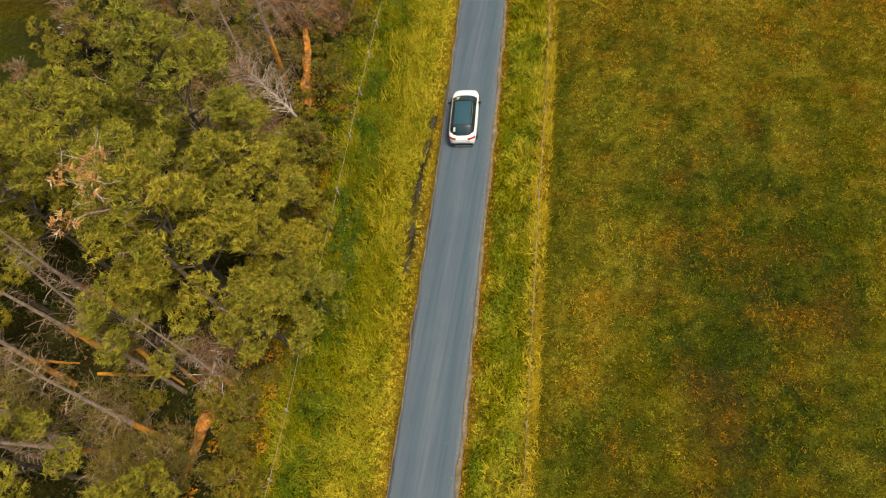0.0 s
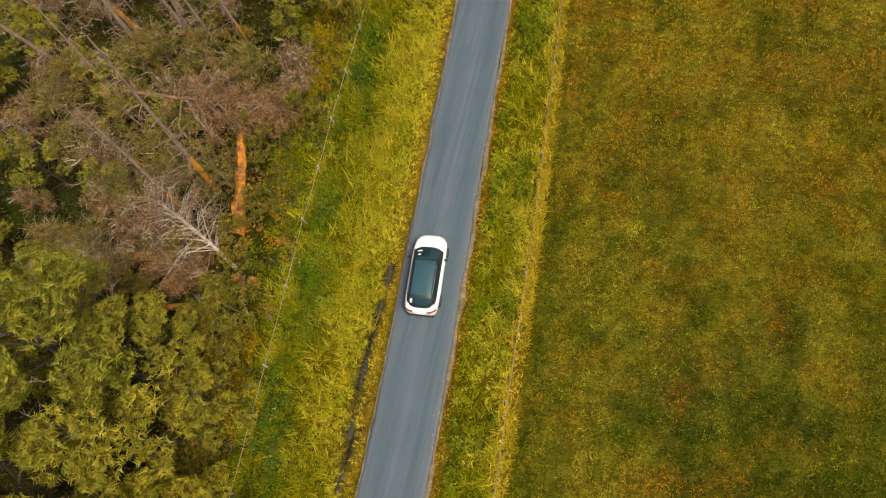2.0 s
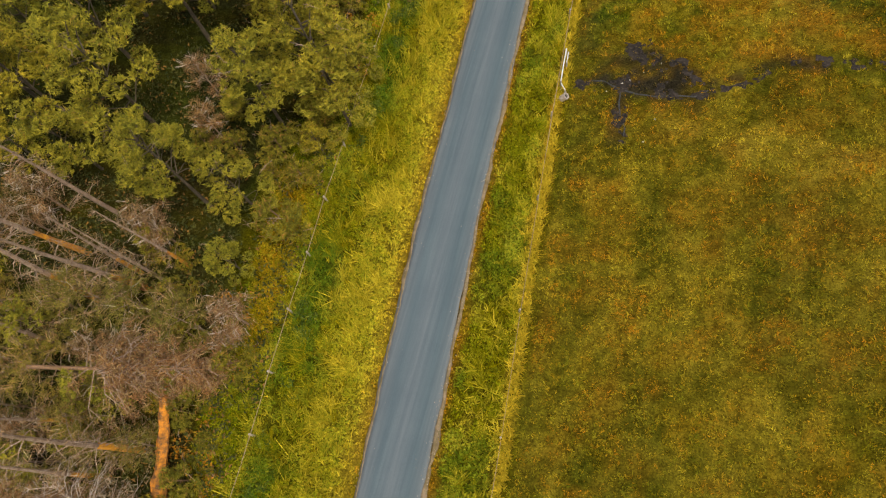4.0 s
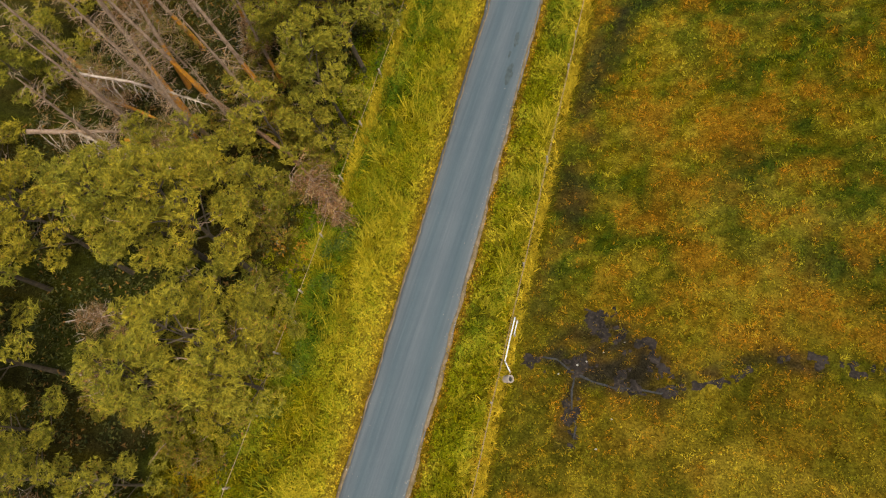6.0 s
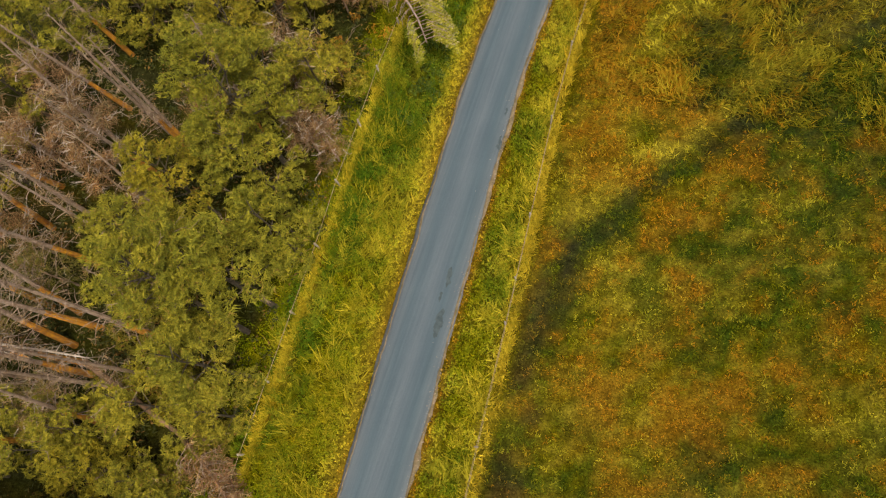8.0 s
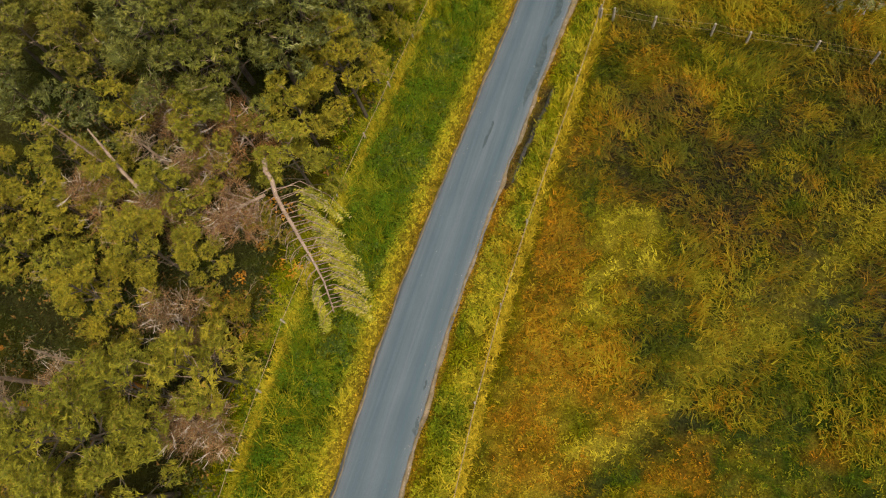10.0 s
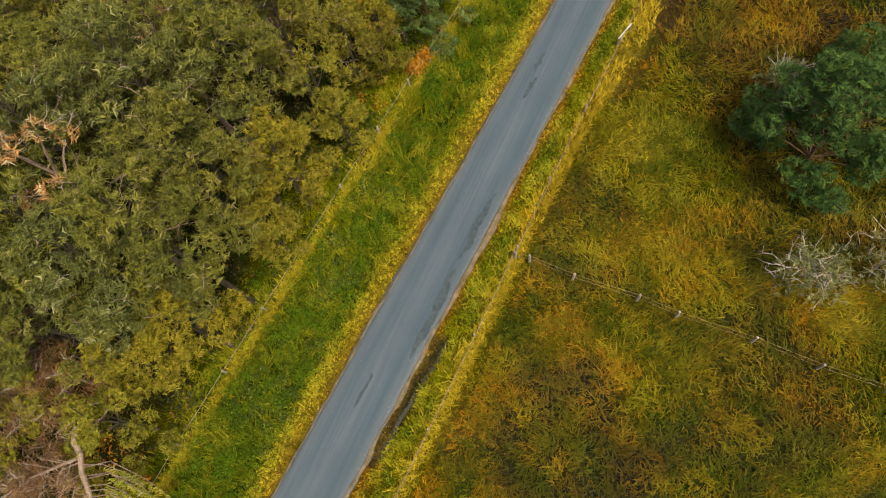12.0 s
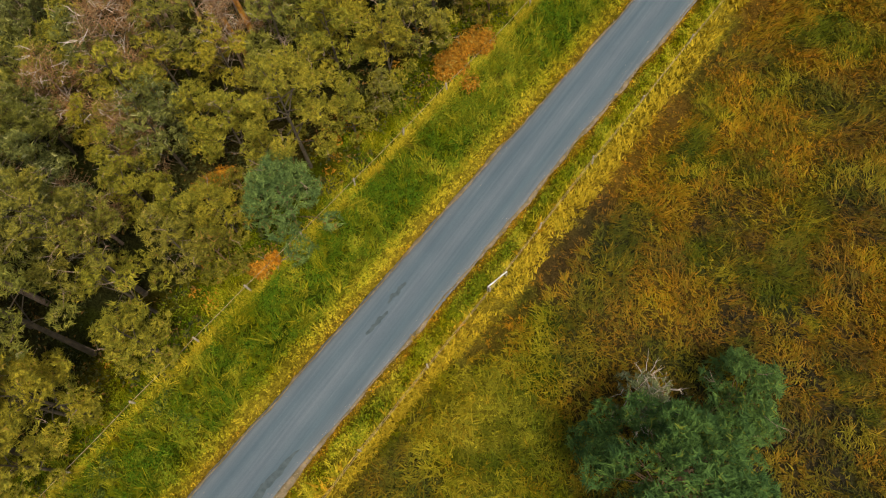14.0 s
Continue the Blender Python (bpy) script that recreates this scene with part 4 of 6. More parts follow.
def leafy_tree(name, seed, height, radius, base, mat, bark, label, lobes=15, sub=30, length=0.5, wide=0.3, lobe=(0.85, 1.25), cone=False, category="tree", fill=26, twigs=10, twig_mat=None, limb=1.0, thin=0.8):
    """Tapered trunk with limbs to the lobes of a rounded crown, each lobe set with leafy sprays."""
    rng = np.random.RandomState(seed)
    root = new(name)
    bm = bmesh.new()
    lean = rng.randn(2) * 0.02 * height
    line = [(lean[0] * t, lean[1] * t, height * 0.84 * t - 0.15) for t in (0, 0.25, 0.5, 0.75, 1)]
    tube(bm, line, [0.010 * height * r + 0.015 for r in (1.3, 1.0, 0.7, 0.35, 0.08)], 7)
    centres, radii = [], []
    for i in range(lobes):
        s = 1 - (i + 0.3) / lobes
        t = base + (1 - base) * s
        a = i * 2.399 + rng.rand() * 0.7
        big = lobe[0] + (lobe[1] - lobe[0]) * rng.rand()
        wide = (1 - s) ** 0.75 if cone else math.sqrt(max(0.0, 1 - s ** 1.6))
        r = max(0.0, radius - 0.6 * big) * wide * (0.72 + 0.38 * rng.rand())
        c = (lean[0] * t + r * math.cos(a), lean[1] * t + r * math.sin(a), max(0.3 * big, height * t - 0.6 * big + 0.25 * rng.randn()))
        centres.append(c)
        radii.append(big * (0.72 + 0.28 * min(1, (1 - s) * 2.5)))
        h = min(height * 0.82, max(0.1, c[2] - 0.55 * r))
        q = (lean[0] * h / height, lean[1] * h / height, h)
        w = (0.004 * height + 0.006) * limb
        tube(bm, [q, tuple((m + n) / 2 + o for m, n, o in zip(q, c, (0, 0, 0.1 * r))), c], [w, w * 0.7, 0.006], 4)
    part("trunk", bm, bark, root)
    v, f = spray_crown(centres, radii, rng, sub, length, wide, fill, thin)
    v[:, 2] = np.maximum(v[:, 2], 0.01)
    ob = new("crown", mesh_from("crown", v, f, mat))
    ob.parent = root
    if twigs:
        pick = [(np.array(centres[k % lobes]), radii[k % lobes]) for k in rng.randint(0, lobes, twigs)]
        p = np.array([c for c, r in pick])
        d = rng.randn(twigs, 3) * np.array([1, 1, 0.3]) + np.array([0, 0, 0.45])
        d /= np.linalg.norm(d, axis=1)[:, None]
        bm = bmesh.new()
        for k in range(twigs):
            a0, ln = p[k] + d[k] * 0.4, pick[k][1] * (0.9 + 0.6 * rng.rand())
            mid, tip = a0 + d[k] * ln * 0.55, a0 + d[k] * ln + rng.randn(3) * 0.15 * ln
            tube(bm, [tuple(a0), tuple(mid), tuple(tip)], [0.020, 0.014, 0.005], 3)
            for z in range(3):
                side = mid + (tip - mid) * (0.1 + 0.3 * z)
                tube(bm, [tuple(side), tuple(side + (d[k] + rng.randn(3) * 0.7) * 0.33 * ln)], [0.011, 0.004], 3)
        tagged(part("twig_tuft", bm, twig_mat or M_GREYBARK, root, "bare pale twigs"), "bare pale twigs", kind="stuff")
    return tagged(root, label, category)


def dead_tree(name, seed, height, label, lower=None, twig=1.0, fuzz=430):
    """Bare standing trunk with broken side branches and fine dry twigs."""
    rng = np.random.RandomState(seed)
    root = new(name)
    lean = rng.randn(2) * 0.065 * height
    at = lambda t: (lean[0] * t + 0.05 * math.sin(5 * t + seed), lean[1] * t, height * t - 0.1)
    cut = 0.32 if lower else 0.0
    bm = bmesh.new()
    ts = [cut + (1 - cut) * k / 7 for k in range(8)]
    tube(bm, [at(t) for t in ts], [0.165 * (1 - 0.86 * t) + 0.01 for t in ts], 7)
    tips = []
    for i in range(46):
        t = 0.2 + 0.84 * rng.rand()
        a = rng.rand() * 6.283
        ln = twig * (0.35 + 1.35 * rng.rand()) * (1.15 - 0.75 * t)
        p = np.array(at(t))
        q = p + ln * np.array([math.cos(a), math.sin(a), -0.1 + 0.3 * rng.rand()])
        m = (p + q) / 2 + np.array([0, 0, 0.1 * ln])
        tube(bm, [tuple(p), tuple(m), tuple(q)], [0.026, 0.018, 0.006], 3)
        tips.append((m + q) / 2)
    part("trunk", bm, M_GREYBARK, root)
    if lower:
        bm = bmesh.new()
        tube(bm, [at(t) for t in (0, 0.16, cut)], [0.205, 0.175, 0.165 * (1 - 0.86 * cut) + 0.014], 7)
        part("lower_trunk", bm, lower, root, "orange flaking lower bark")
    v, f = leaf_tris([tuple(p) for p in tips], [0.42 * twig] * len(tips), fuzz * 0.1 / twig, 0.26, rng, 0.7, 0.2, 0.045)
    ob = tagged(new("twig_tuft", mesh_from("twig_tuft", v, f, M_TWIG)), kind="stuff")
    ob.parent = root
    return tagged(root, label, "dead tree")


def fallen_tree(name, line, radius, label, bark, branches=(), needles=None, seed=0, spread=1.6, start=0.1, category="fallen tree", droop=0.3, leaf=0.16, thick=40, slim=0.3, wood=None):
    """A trunk lying or leaning along a line, with side branches and dry needles on them."""
    rng = np.random.RandomState(seed)
    root = new(name)
    pts = [np.array(p, float) for p in line]
    bm = bmesh.new()
    n = len(pts)
    fine = [pts[min(n - 2, k // 5)] + (pts[min(n - 2, k // 5) + 1] - pts[min(n - 2, k // 5)]) * (k / 5 - min(n - 2, k // 5)) for k in range(5 * (n - 1) + 1)]
    ragged = 0.10 if radius > 0.3 else 0.07
    fine = [p + rng.randn(3) * radius * ragged * (0 < k < len(fine) - 1) for k, p in enumerate(fine)]
    tube(bm, [tuple(p) for p in fine], [radius * (1 - 0.7 * k / len(fine)) * (1 + ragged * rng.randn()) for k in range(len(fine))], 9)
    for v in bm.verts:
        v.co += Vector((rng.randn(), rng.randn(), rng.randn())) * radius * ragged
    part("trunk", bm, bark, root)
    if branches:
        bm = bmesh.new()
        cen, rad = [], []
        axis_dir = pts[-1] - pts[0]
        axis_dir /= np.linalg.norm(axis_dir)
        side = np.cross(axis_dir, (0, 0, 1))
        side /= np.linalg.norm(side)
        for i in range(branches):
            t = start + (1 - start) * (i + rng.rand()) / branches
            k = min(n - 2, int(t * (n - 1)))
            p = pts[k] + (pts[k + 1] - pts[k]) * (t * (n - 1) - k)
            s = (1 if i % 2 else -1) * (0.6 + 0.4 * rng.rand())
            ln = spread * (0.5 + 0.6 * rng.rand()) * (1.15 - 0.6 * t)
            way = side * s * (0.3 + 0.9 * rng.rand()) + axis_dir * (0.1 + 0.9 * rng.rand()) + np.array([0, 0, 0.6 * rng.randn()]) + rng.randn(3) * 0.22
            way /= np.linalg.norm(way)
            m = p + way * ln * 0.55 + np.array([0, 0, 0.08 * ln])
            q = p + way * ln - np.array([0, 0, droop * ln])
            if q[2] < 0.1:
                q[2] = 0.1
            m = m + rng.randn(3) * 0.09 * ln
            tube(bm, [tuple(p), tuple(m), tuple(q)], [0.030, 0.018, 0.006], 3)
            for e in range(2):
                tube(bm, [tuple(m + (q - m) * 0.3 * e), tuple(m + (q - m) * (0.5 + 0.3 * e) + rng.randn(3) * 0.22 * ln)], [0.012, 0.004], 3)
            for w in (0.35, 0.6, 0.85, 1.0):
                cen.append(tuple(p + (q - p) * w + np.array([0, 0, 0.04])))
                rad.append(0.22 + 0.14 * rng.rand())
        part("branch_whorl", bm, wood or M_GREYBARK, root, "bare dead branches")
        if needles:
            v, f = leaf_tris(cen, rad, thick * 3, leaf, rng, 0.7, 0.4, slim)
            v[:, 2] = np.maximum(v[:, 2], 0.02)
            ob = tagged(new("needle_tuft", mesh_from("needle_tuft", v, f, needles)), kind="stuff")
            ob.parent = root
    return tagged(root, label, category)


def leaning_spruce(line, radius, seed):
    """A half-dead spruce leaning out of the wood: long branches combed to one side, drooping, with yellowing needles; short bare ones behind."""
    rng = np.random.RandomState(seed)
    root = new("leaning_spruce")
    pts = np.array(line, float)
    at = lambda t: np.array([np.interp(t * (len(pts) - 1), np.arange(len(pts)), pts[:, i]) for i in range(3)])
    bm = bmesh.new()
    ts = np.linspace(0, 1, 12)
    tube(bm, [tuple(at(t) + 0.03 * rng.randn(3)) for t in ts], [radius * (1 - 0.8 * t) for t in ts], 8)
    part("trunk", bm, M_GREYBARK, root)
    d = (pts[-1] - pts[0]) / np.linalg.norm(pts[-1] - pts[0])
    side = np.cross(d, (0, 0, 1))
    side *= (1 if side[0] < 0 else -1) / np.linalg.norm(side)
    bm, p, way, ln = bmesh.new(), [], [], []
    for i in range(46):
        t = 0.22 + 0.78 * (i + 0.5 * rng.rand()) / 46
        out = -side if i % 3 else side
        reach = (2.3 if i % 3 else 1.3) * (1.2 - 0.75 * t) * (0.55 + 0.65 * rng.rand()) + 0.25
        q0 = at(t)
        q1 = q0 + out * reach * 0.5 + d * reach * (0.05 + 0.15 * rng.rand()) + np.array([0, 0, 0.10 * reach])
        q2 = q0 + out * reach * 0.85 + d * reach * (0.35 + 0.2 * rng.rand()) - np.array([0, 0, 0.05 * reach])
        q3 = q0 + out * reach * 0.98 + d * reach * 0.75 - np.array([0, 0, 0.30 * reach])
        tube(bm, [tuple(q) for q in (q0, q1, q2, q3)], [0.026, 0.019, 0.012, 0.005], 4)
        if i % 3 or t > 0.75:
            for u in np.linspace(0.35, 1, 13):
                q = q0 * (1 - u) ** 3 + 3 * q1 * u * (1 - u) ** 2 + 3 * q2 * u * u * (1 - u) + q3 * u ** 3
                for e in (-1, 1):
                    p.append(q)
                    way.append(d * (0.8 + 0.3 * rng.rand()) + side * 0.5 * e * rng.rand() + np.array([0, 0, -0.35 + 0.3 * rng.randn()]) + rng.randn(3) * 0.2)
                    ln.append(0.24 + 0.24 * rng.rand())
        else:
            for e in range(5):
                a0 = q0 + (q2 - q0) * (0.25 + 0.17 * e)
                tube(bm, [tuple(a0), tuple(a0 + (out + d * 0.5 + rng.randn(3) * 0.5) * 0.3 * reach)], [0.010, 0.004], 3)
    part("branch_whorl", bm, M_GREYBARK, root, "bare dead branches")
    v, f = fronds(np.array(p), np.array(way), np.array(ln), 0.36, rng, 3, 0.35, 0.5)
    ob = tagged(new("needle_tuft", mesh_from("needle_tuft", v, f, M_SPRUCEDRY)), "yellowing spruce needles", kind="stuff")
    ob.parent = root
    return tagged(root, "leaning half-dead spruce with yellowing drooping branches", "fallen tree")


def stand(proto, x, y, scale=1.0, turn=0.0, used=set()):
    """Sets a tree or a copy of it at its place."""
    m = pose(x, y, 0, rz=turn)
    if proto.name not in used:
        used.add(proto.name)
        proto.matrix_basis = m
        proto.scale = (scale, scale, scale)
        return proto
    ob = copy_thing(proto, m)
    ob.scale = (scale, scale, scale)
    return ob


PINE_LABEL = "olive-green pine with a clumped leafy crown in the wood"
TALL = [leafy_tree("pine_tree", 10 + s, 15.5, 3.2 + 0.2 * s, 0.52, M_PINE, M_DARKBARK, "tall " + PINE_LABEL, 24, 150, 0.175, 0.40, (0.7, 1.15), twigs=6) for s in range(3)]
BIRCH = [leafy_tree("birch_tree", 20 + s, 15.0, 3.2, 0.5, (M_BIRCH, M_SALLOW, M_BIRCH)[s], M_DARKBARK, "tall olive birch with a fine loose crown and bare twigs", 28, 150, 0.18, 0.38, (0.6, 1.0), fill=10, twigs=16, limb=0.6) for s in range(3)]
MIDDLE = [leafy_tree("pine_tree", 30 + s, 11.0, 2.7 + 0.2 * s, 0.45, M_PINE, M_DARKBARK, "middle-sized " + PINE_LABEL, 19, 152, 0.17, 0.40, (0.65, 1.0), twigs=5) for s in range(3)]
SMALL = [leafy_tree("young_pine", 40 + s, 7.0, 2.1 + 0.15 * s, 0.25, M_PINE, M_DARKBARK, "young olive-green pine with a low dense crown", 14, 152, 0.165, 0.42, (0.55, 0.85), twigs=4) for s in range(3)]
YOUNG = [leafy_tree("young_birch", 46 + s, 7.0, 2.1, 0.25, (M_BIRCH, M_SALLOW)[s], M_DARKBARK, "young olive birch with a loose low crown", 15, 105, 0.20, 0.42, (0.5, 0.8), fill=10, twigs=9, limb=0.6) for s in range(2)]
SHRUB = [leafy_tree("shrub", 50 + s, 3.4, 1.5, 0.15, M_SHRUB, M_BARK, "low olive and brownish shrub at the forest edge", 9, 140, 0.18, 0.46, (0.4, 0.68), category="shrub", twigs=5) for s in range(3)]
BROWN = leafy_tree("withered_pine", 61, 5.5, 1.5, 0.3, M_DEADNEEDLE, M_GREYBARK, "withered pinkish-brown young conifer", 11, 190, 0.34, 0.5, (0.4, 0.8), fill=20, thin=0.16, twigs=44, twig_mat=M_BLEACH)
DRY = [leafy_tree("dry_young_pine", 63 + s, 5.0, 1.9, 0.3, M_DRY, M_GREYBARK, "half-dry young conifer with sparse olive needles and pale twigs", 13, 95, 0.24, 0.5, (0.5, 0.85), fill=14, thin=0.35, twigs=60, twig_mat=M_TWIG) for s in range(2)]
DEAD = [dead_tree("dead_conifer", 70 + s, 12.5, "bare grey dead conifer with broken branches", M_FLAKE if s else None) for s in range(4)]
PALE = dead_tree("dead_conifer", 75, 6.5, "bleached white dead tree with a whorl of twigs", None, 1.1, 700)

DRY_SPOTS = ((-21.8, 6.4, 3.6), (-23.4, 5.2, 4.2), (-25.6, 6.6, 4.4), (-24.0, 7.8, 3.8), (-20.4, -12.8, 3.6), (-18.5, -13.3, 3.4), (-16.6, -14.3, 3.2), (-18.5, -14.9, 3.6), (-25.5, -11.5, 4.0), (-27.3, -10.8, 4.2), (-29.6, 17.6, 4.6), (-30.0, 15.6, 4.6), (-21.6, 19.6, 5.0), (-24.2, 19.4, 5.4), (-24.8, 15.4, 5.0), (-22.0, 13.6, 4.4), (-18.6, 13.0, 3.4), (-20.6, 12.4, 4.2), (-18.4, 19.4, 4.6), (-25.6, 18.6, 5.2), (-23.4, 11.0, 4.4), (-26.8, 13.0, 5.0), (-20.8, 16.0, 4.2), (-18.6, -14.2, 4.4), (-20.4, -11.6, 4.2), (-16.8, -13.2, 3.6), (-23.4, -13.4, 4.6), (-29.0, 52.0, 5.0), (-31.5, 48.0, 5.0), (-26.0, 45.6, 4.0))
rng = random.Random(4)
spots = []


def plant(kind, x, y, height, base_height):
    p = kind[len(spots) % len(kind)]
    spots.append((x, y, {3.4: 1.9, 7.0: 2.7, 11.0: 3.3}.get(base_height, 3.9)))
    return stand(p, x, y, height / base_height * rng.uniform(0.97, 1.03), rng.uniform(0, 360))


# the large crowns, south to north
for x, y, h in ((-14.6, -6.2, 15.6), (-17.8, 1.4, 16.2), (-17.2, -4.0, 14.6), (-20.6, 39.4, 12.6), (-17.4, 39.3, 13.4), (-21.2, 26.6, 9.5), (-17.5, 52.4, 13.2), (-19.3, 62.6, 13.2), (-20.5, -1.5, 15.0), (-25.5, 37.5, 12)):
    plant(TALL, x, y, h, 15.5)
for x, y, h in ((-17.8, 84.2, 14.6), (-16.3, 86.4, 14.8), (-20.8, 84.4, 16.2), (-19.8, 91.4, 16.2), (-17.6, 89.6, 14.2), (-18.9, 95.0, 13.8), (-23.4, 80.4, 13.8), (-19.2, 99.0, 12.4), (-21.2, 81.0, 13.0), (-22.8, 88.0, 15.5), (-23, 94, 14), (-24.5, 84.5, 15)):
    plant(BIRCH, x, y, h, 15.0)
for x, y, h in ((-15.0, -0.9, 11.8), (-16.4, 2.4, 9.6), (-13.0, -3.4, 9.2), (-12.2, -7.2, 9.6), (-15.2, 34.8, 11.2), (-16.4, 54.2, 11.4), (-18.0, 60.2, 10.4), (-18.6, 64.8, 9.6), (-21.0, 1.8, 9.4), (-16.2, 92.8, 9.4), (-16.8, 110.7, 9.2),
                (-16.0, 83.8, 10.0), (-22.4, 71.2, 8.4), (-23.0, 68.2, 8.6), (-16.2, 50.2, 9.6), (-22.0, 78.2, 9.0)):
    plant(MIDDLE, x, y, h, 11.0)
for x, y, h in ((-14.2, 1.2, 6.0), (-11.4, -4.5, 6.5), (-16.2, 57.5, 8.2), (-17.2, 66.4, 8.0), (-20.8, 43.7, 6.2), (-18.4, 43.9, 5.2), (-17.8, 37.5, 7.0), (-14.4, 33.6, 7.6), (-14.9, 37.0, 5.2), (-18.9, 47.4, 7.4), (-16.0, 48.0, 5.6), (-22.2, 45.2, 6.2),
                (-17.6, 3.6, 4.6), (-20.6, 3.2, 4.8), (-25.4, 3.6, 6.0), (-18.6, 27.2, 6.0), (-17.6, 23.2, 4.2), (-15.4, 31.4, 3.6), (-17.6, 78.4, 7.4), (-18.4, 81.2, 7.6), (-21.0, 72.2, 5.0), (-22.6, 77.4, 5.0), (-15.9, 89.8, 6.0), (-15.6, 97.2, 6.0),
                (-17.8, 98.6, 7.4), (-21.7, 102.9, 6.2), (-22.0, 108.6, 6.4), (-26.0, 107.0, 8.2), (-15.8, 114.0, 5.0), (-17.4, 92.0, 7.6), (-24.6, 43.4, 5.4), (-26.2, 45.0, 5.2), (-17.8, 109.0, 5), (-18.2, 113.6, 7), (-16.4, 118.5, 6.5), (-19.5, 117, 7.5), (-23.2, 112, 7)):
    plant(SMALL, x, y, h, 7.0)
CLEAR = ((-29.9, 45.0, 3.2), (-27.2, 46.9, 2.6), (-22.3, -9.5, 2.8), (-26.6, -9.7, 2.6), (-25.5, 23.5, 3.8), (-29.0, 20.0, 3.4), (-20.5, 23.5, 2.4), (-24.5, 14.5, 2.6), (-17.6, 13.5, 3.2), (-22.5, 20.5, 3.0), (-19.5, 18.0, 3.0), (-17.5, 8.6, 3.4), (-20.5, 9.0, 2.6), (-18.4, 6.4, 2.0), (-23.2, 6.6, 3.0), (-23.3, 50.0, 4.6), (-27.5, 49.5, 5.0), (-20.5, 49.0, 2.0), (-27, 55, 3.5), (-30, 44, 3), (-15.6, 45.4, 2.0), (-16.0, 74.0, 3.4), (-19.8, 75.0, 2.5), (-25.5, 76.5, 2.4),
         (-18.5, -12.0, 3.4), (-22.5, -8.0, 4.2), (-22.8, 31.8, 3.8), (-26, -12, 3), (-15.8, -12.0, 2.2), (-20.6, 106.2, 1.9), (-14.7, 107.5, 3.6), (-13.9, 121.8, 2.2), (-13.5, 124.0, 2.0), (-14.5, 103.7, 1.4), (-27, 115.5, 4.0), (-31.5, 113, 3.4), (-33, 119, 3.0), (-24.5, 56, 2), (-19.2, 5.6, 2.2), (-23.2, 5.4, 2.4))
for i in range(2600):
    x, y = rng.uniform(-38.5, -14.5), rng.uniform(-26, 142)
    edge = fence_left_x(y) - x
    if edge < 1.6 or (43 < y < 67 and -36 < x < -21.8 - 0.6 * abs(math.sin(y))) or any((x - a) ** 2 + (y - b) ** 2 < r * r for a, b, r in CLEAR) or any((x - a) ** 2 + (y - b) ** 2 < r * r * (0.55 if y > 78 else 1.0) for a, b, r in spots):
        continue
    level = float(np.interp(y, (-28, 1, 6, 26, 30, 39, 43, 49, 53, 64, 68, 78, 81, 99, 103, 112, 148), (13, 13, 6, 6, 12, 12, 6, 7, 11, 11, 7, 7, 14, 14, 7, 8, 9)))
    h = level * rng.uniform(0.72, 1.05) * (0.45 + 0.55 * min(1, (edge - 1.2) / 2.5))
    if 7 < y < 27 and x < -16 and rng.random() < 0.5:
        spots.append((x, y, 1.6))
        stand(BROWN, x, y, rng.uniform(0.5, 0.95), rng.uniform(0, 360))
    elif h < 4.2:
        plant(SHRUB, x, y, max(2.2, h), 3.4)
    elif h < 8.6:
        plant(YOUNG if y > 76 and rng.random() < 0.6 else SMALL, x, y, h, 7.0)
    elif 79 < y < 101:
        plant(BIRCH, x, y, h, 15.0)
    elif h < 11.6:
        plant(MIDDLE, x, y, h, 11.0)
    else:
        plant(TALL, x, y, h, 15.5)
for i in range(700):
    y = rng.uniform(-26, 140)
    x = float(fence_left_x(y)) - rng.uniform(1.9, 9.0)
    if (14 < y < 32 and float(fence_left_x(y)) - x < 3.6) or any((x - a) ** 2 + (y - b) ** 2 < 0.55 * r * r for a, b, r in spots) or any((x - a) ** 2 + (y - b) ** 2 < 0.6 * r * r for a, b, r in CLEAR[-10:]):
        continue
    if rng.random() < 0.45 or float(fence_left_x(y)) - x > 2:
        plant(SHRUB, x, y, rng.uniform(1.3, 3.2), 3.4)

for i, (x, y, h) in enumerate(DRY_SPOTS):
    stand(DRY[i % 2], x, y, h / 5.0, rng.uniform(0, 360))

# low shrubs between the crowns and the fence
y = -15.0
while y < 47:
    y += rng.uniform(0.9, 1.7)
    if 5.5 < y < 29:
        continue
    for k in range(2):
        plant(SHRUB, float(fence_left_x(y)) - rng.uniform(1.2, 4.4), y, rng.uniform(1.5, 3.2), 3.4)

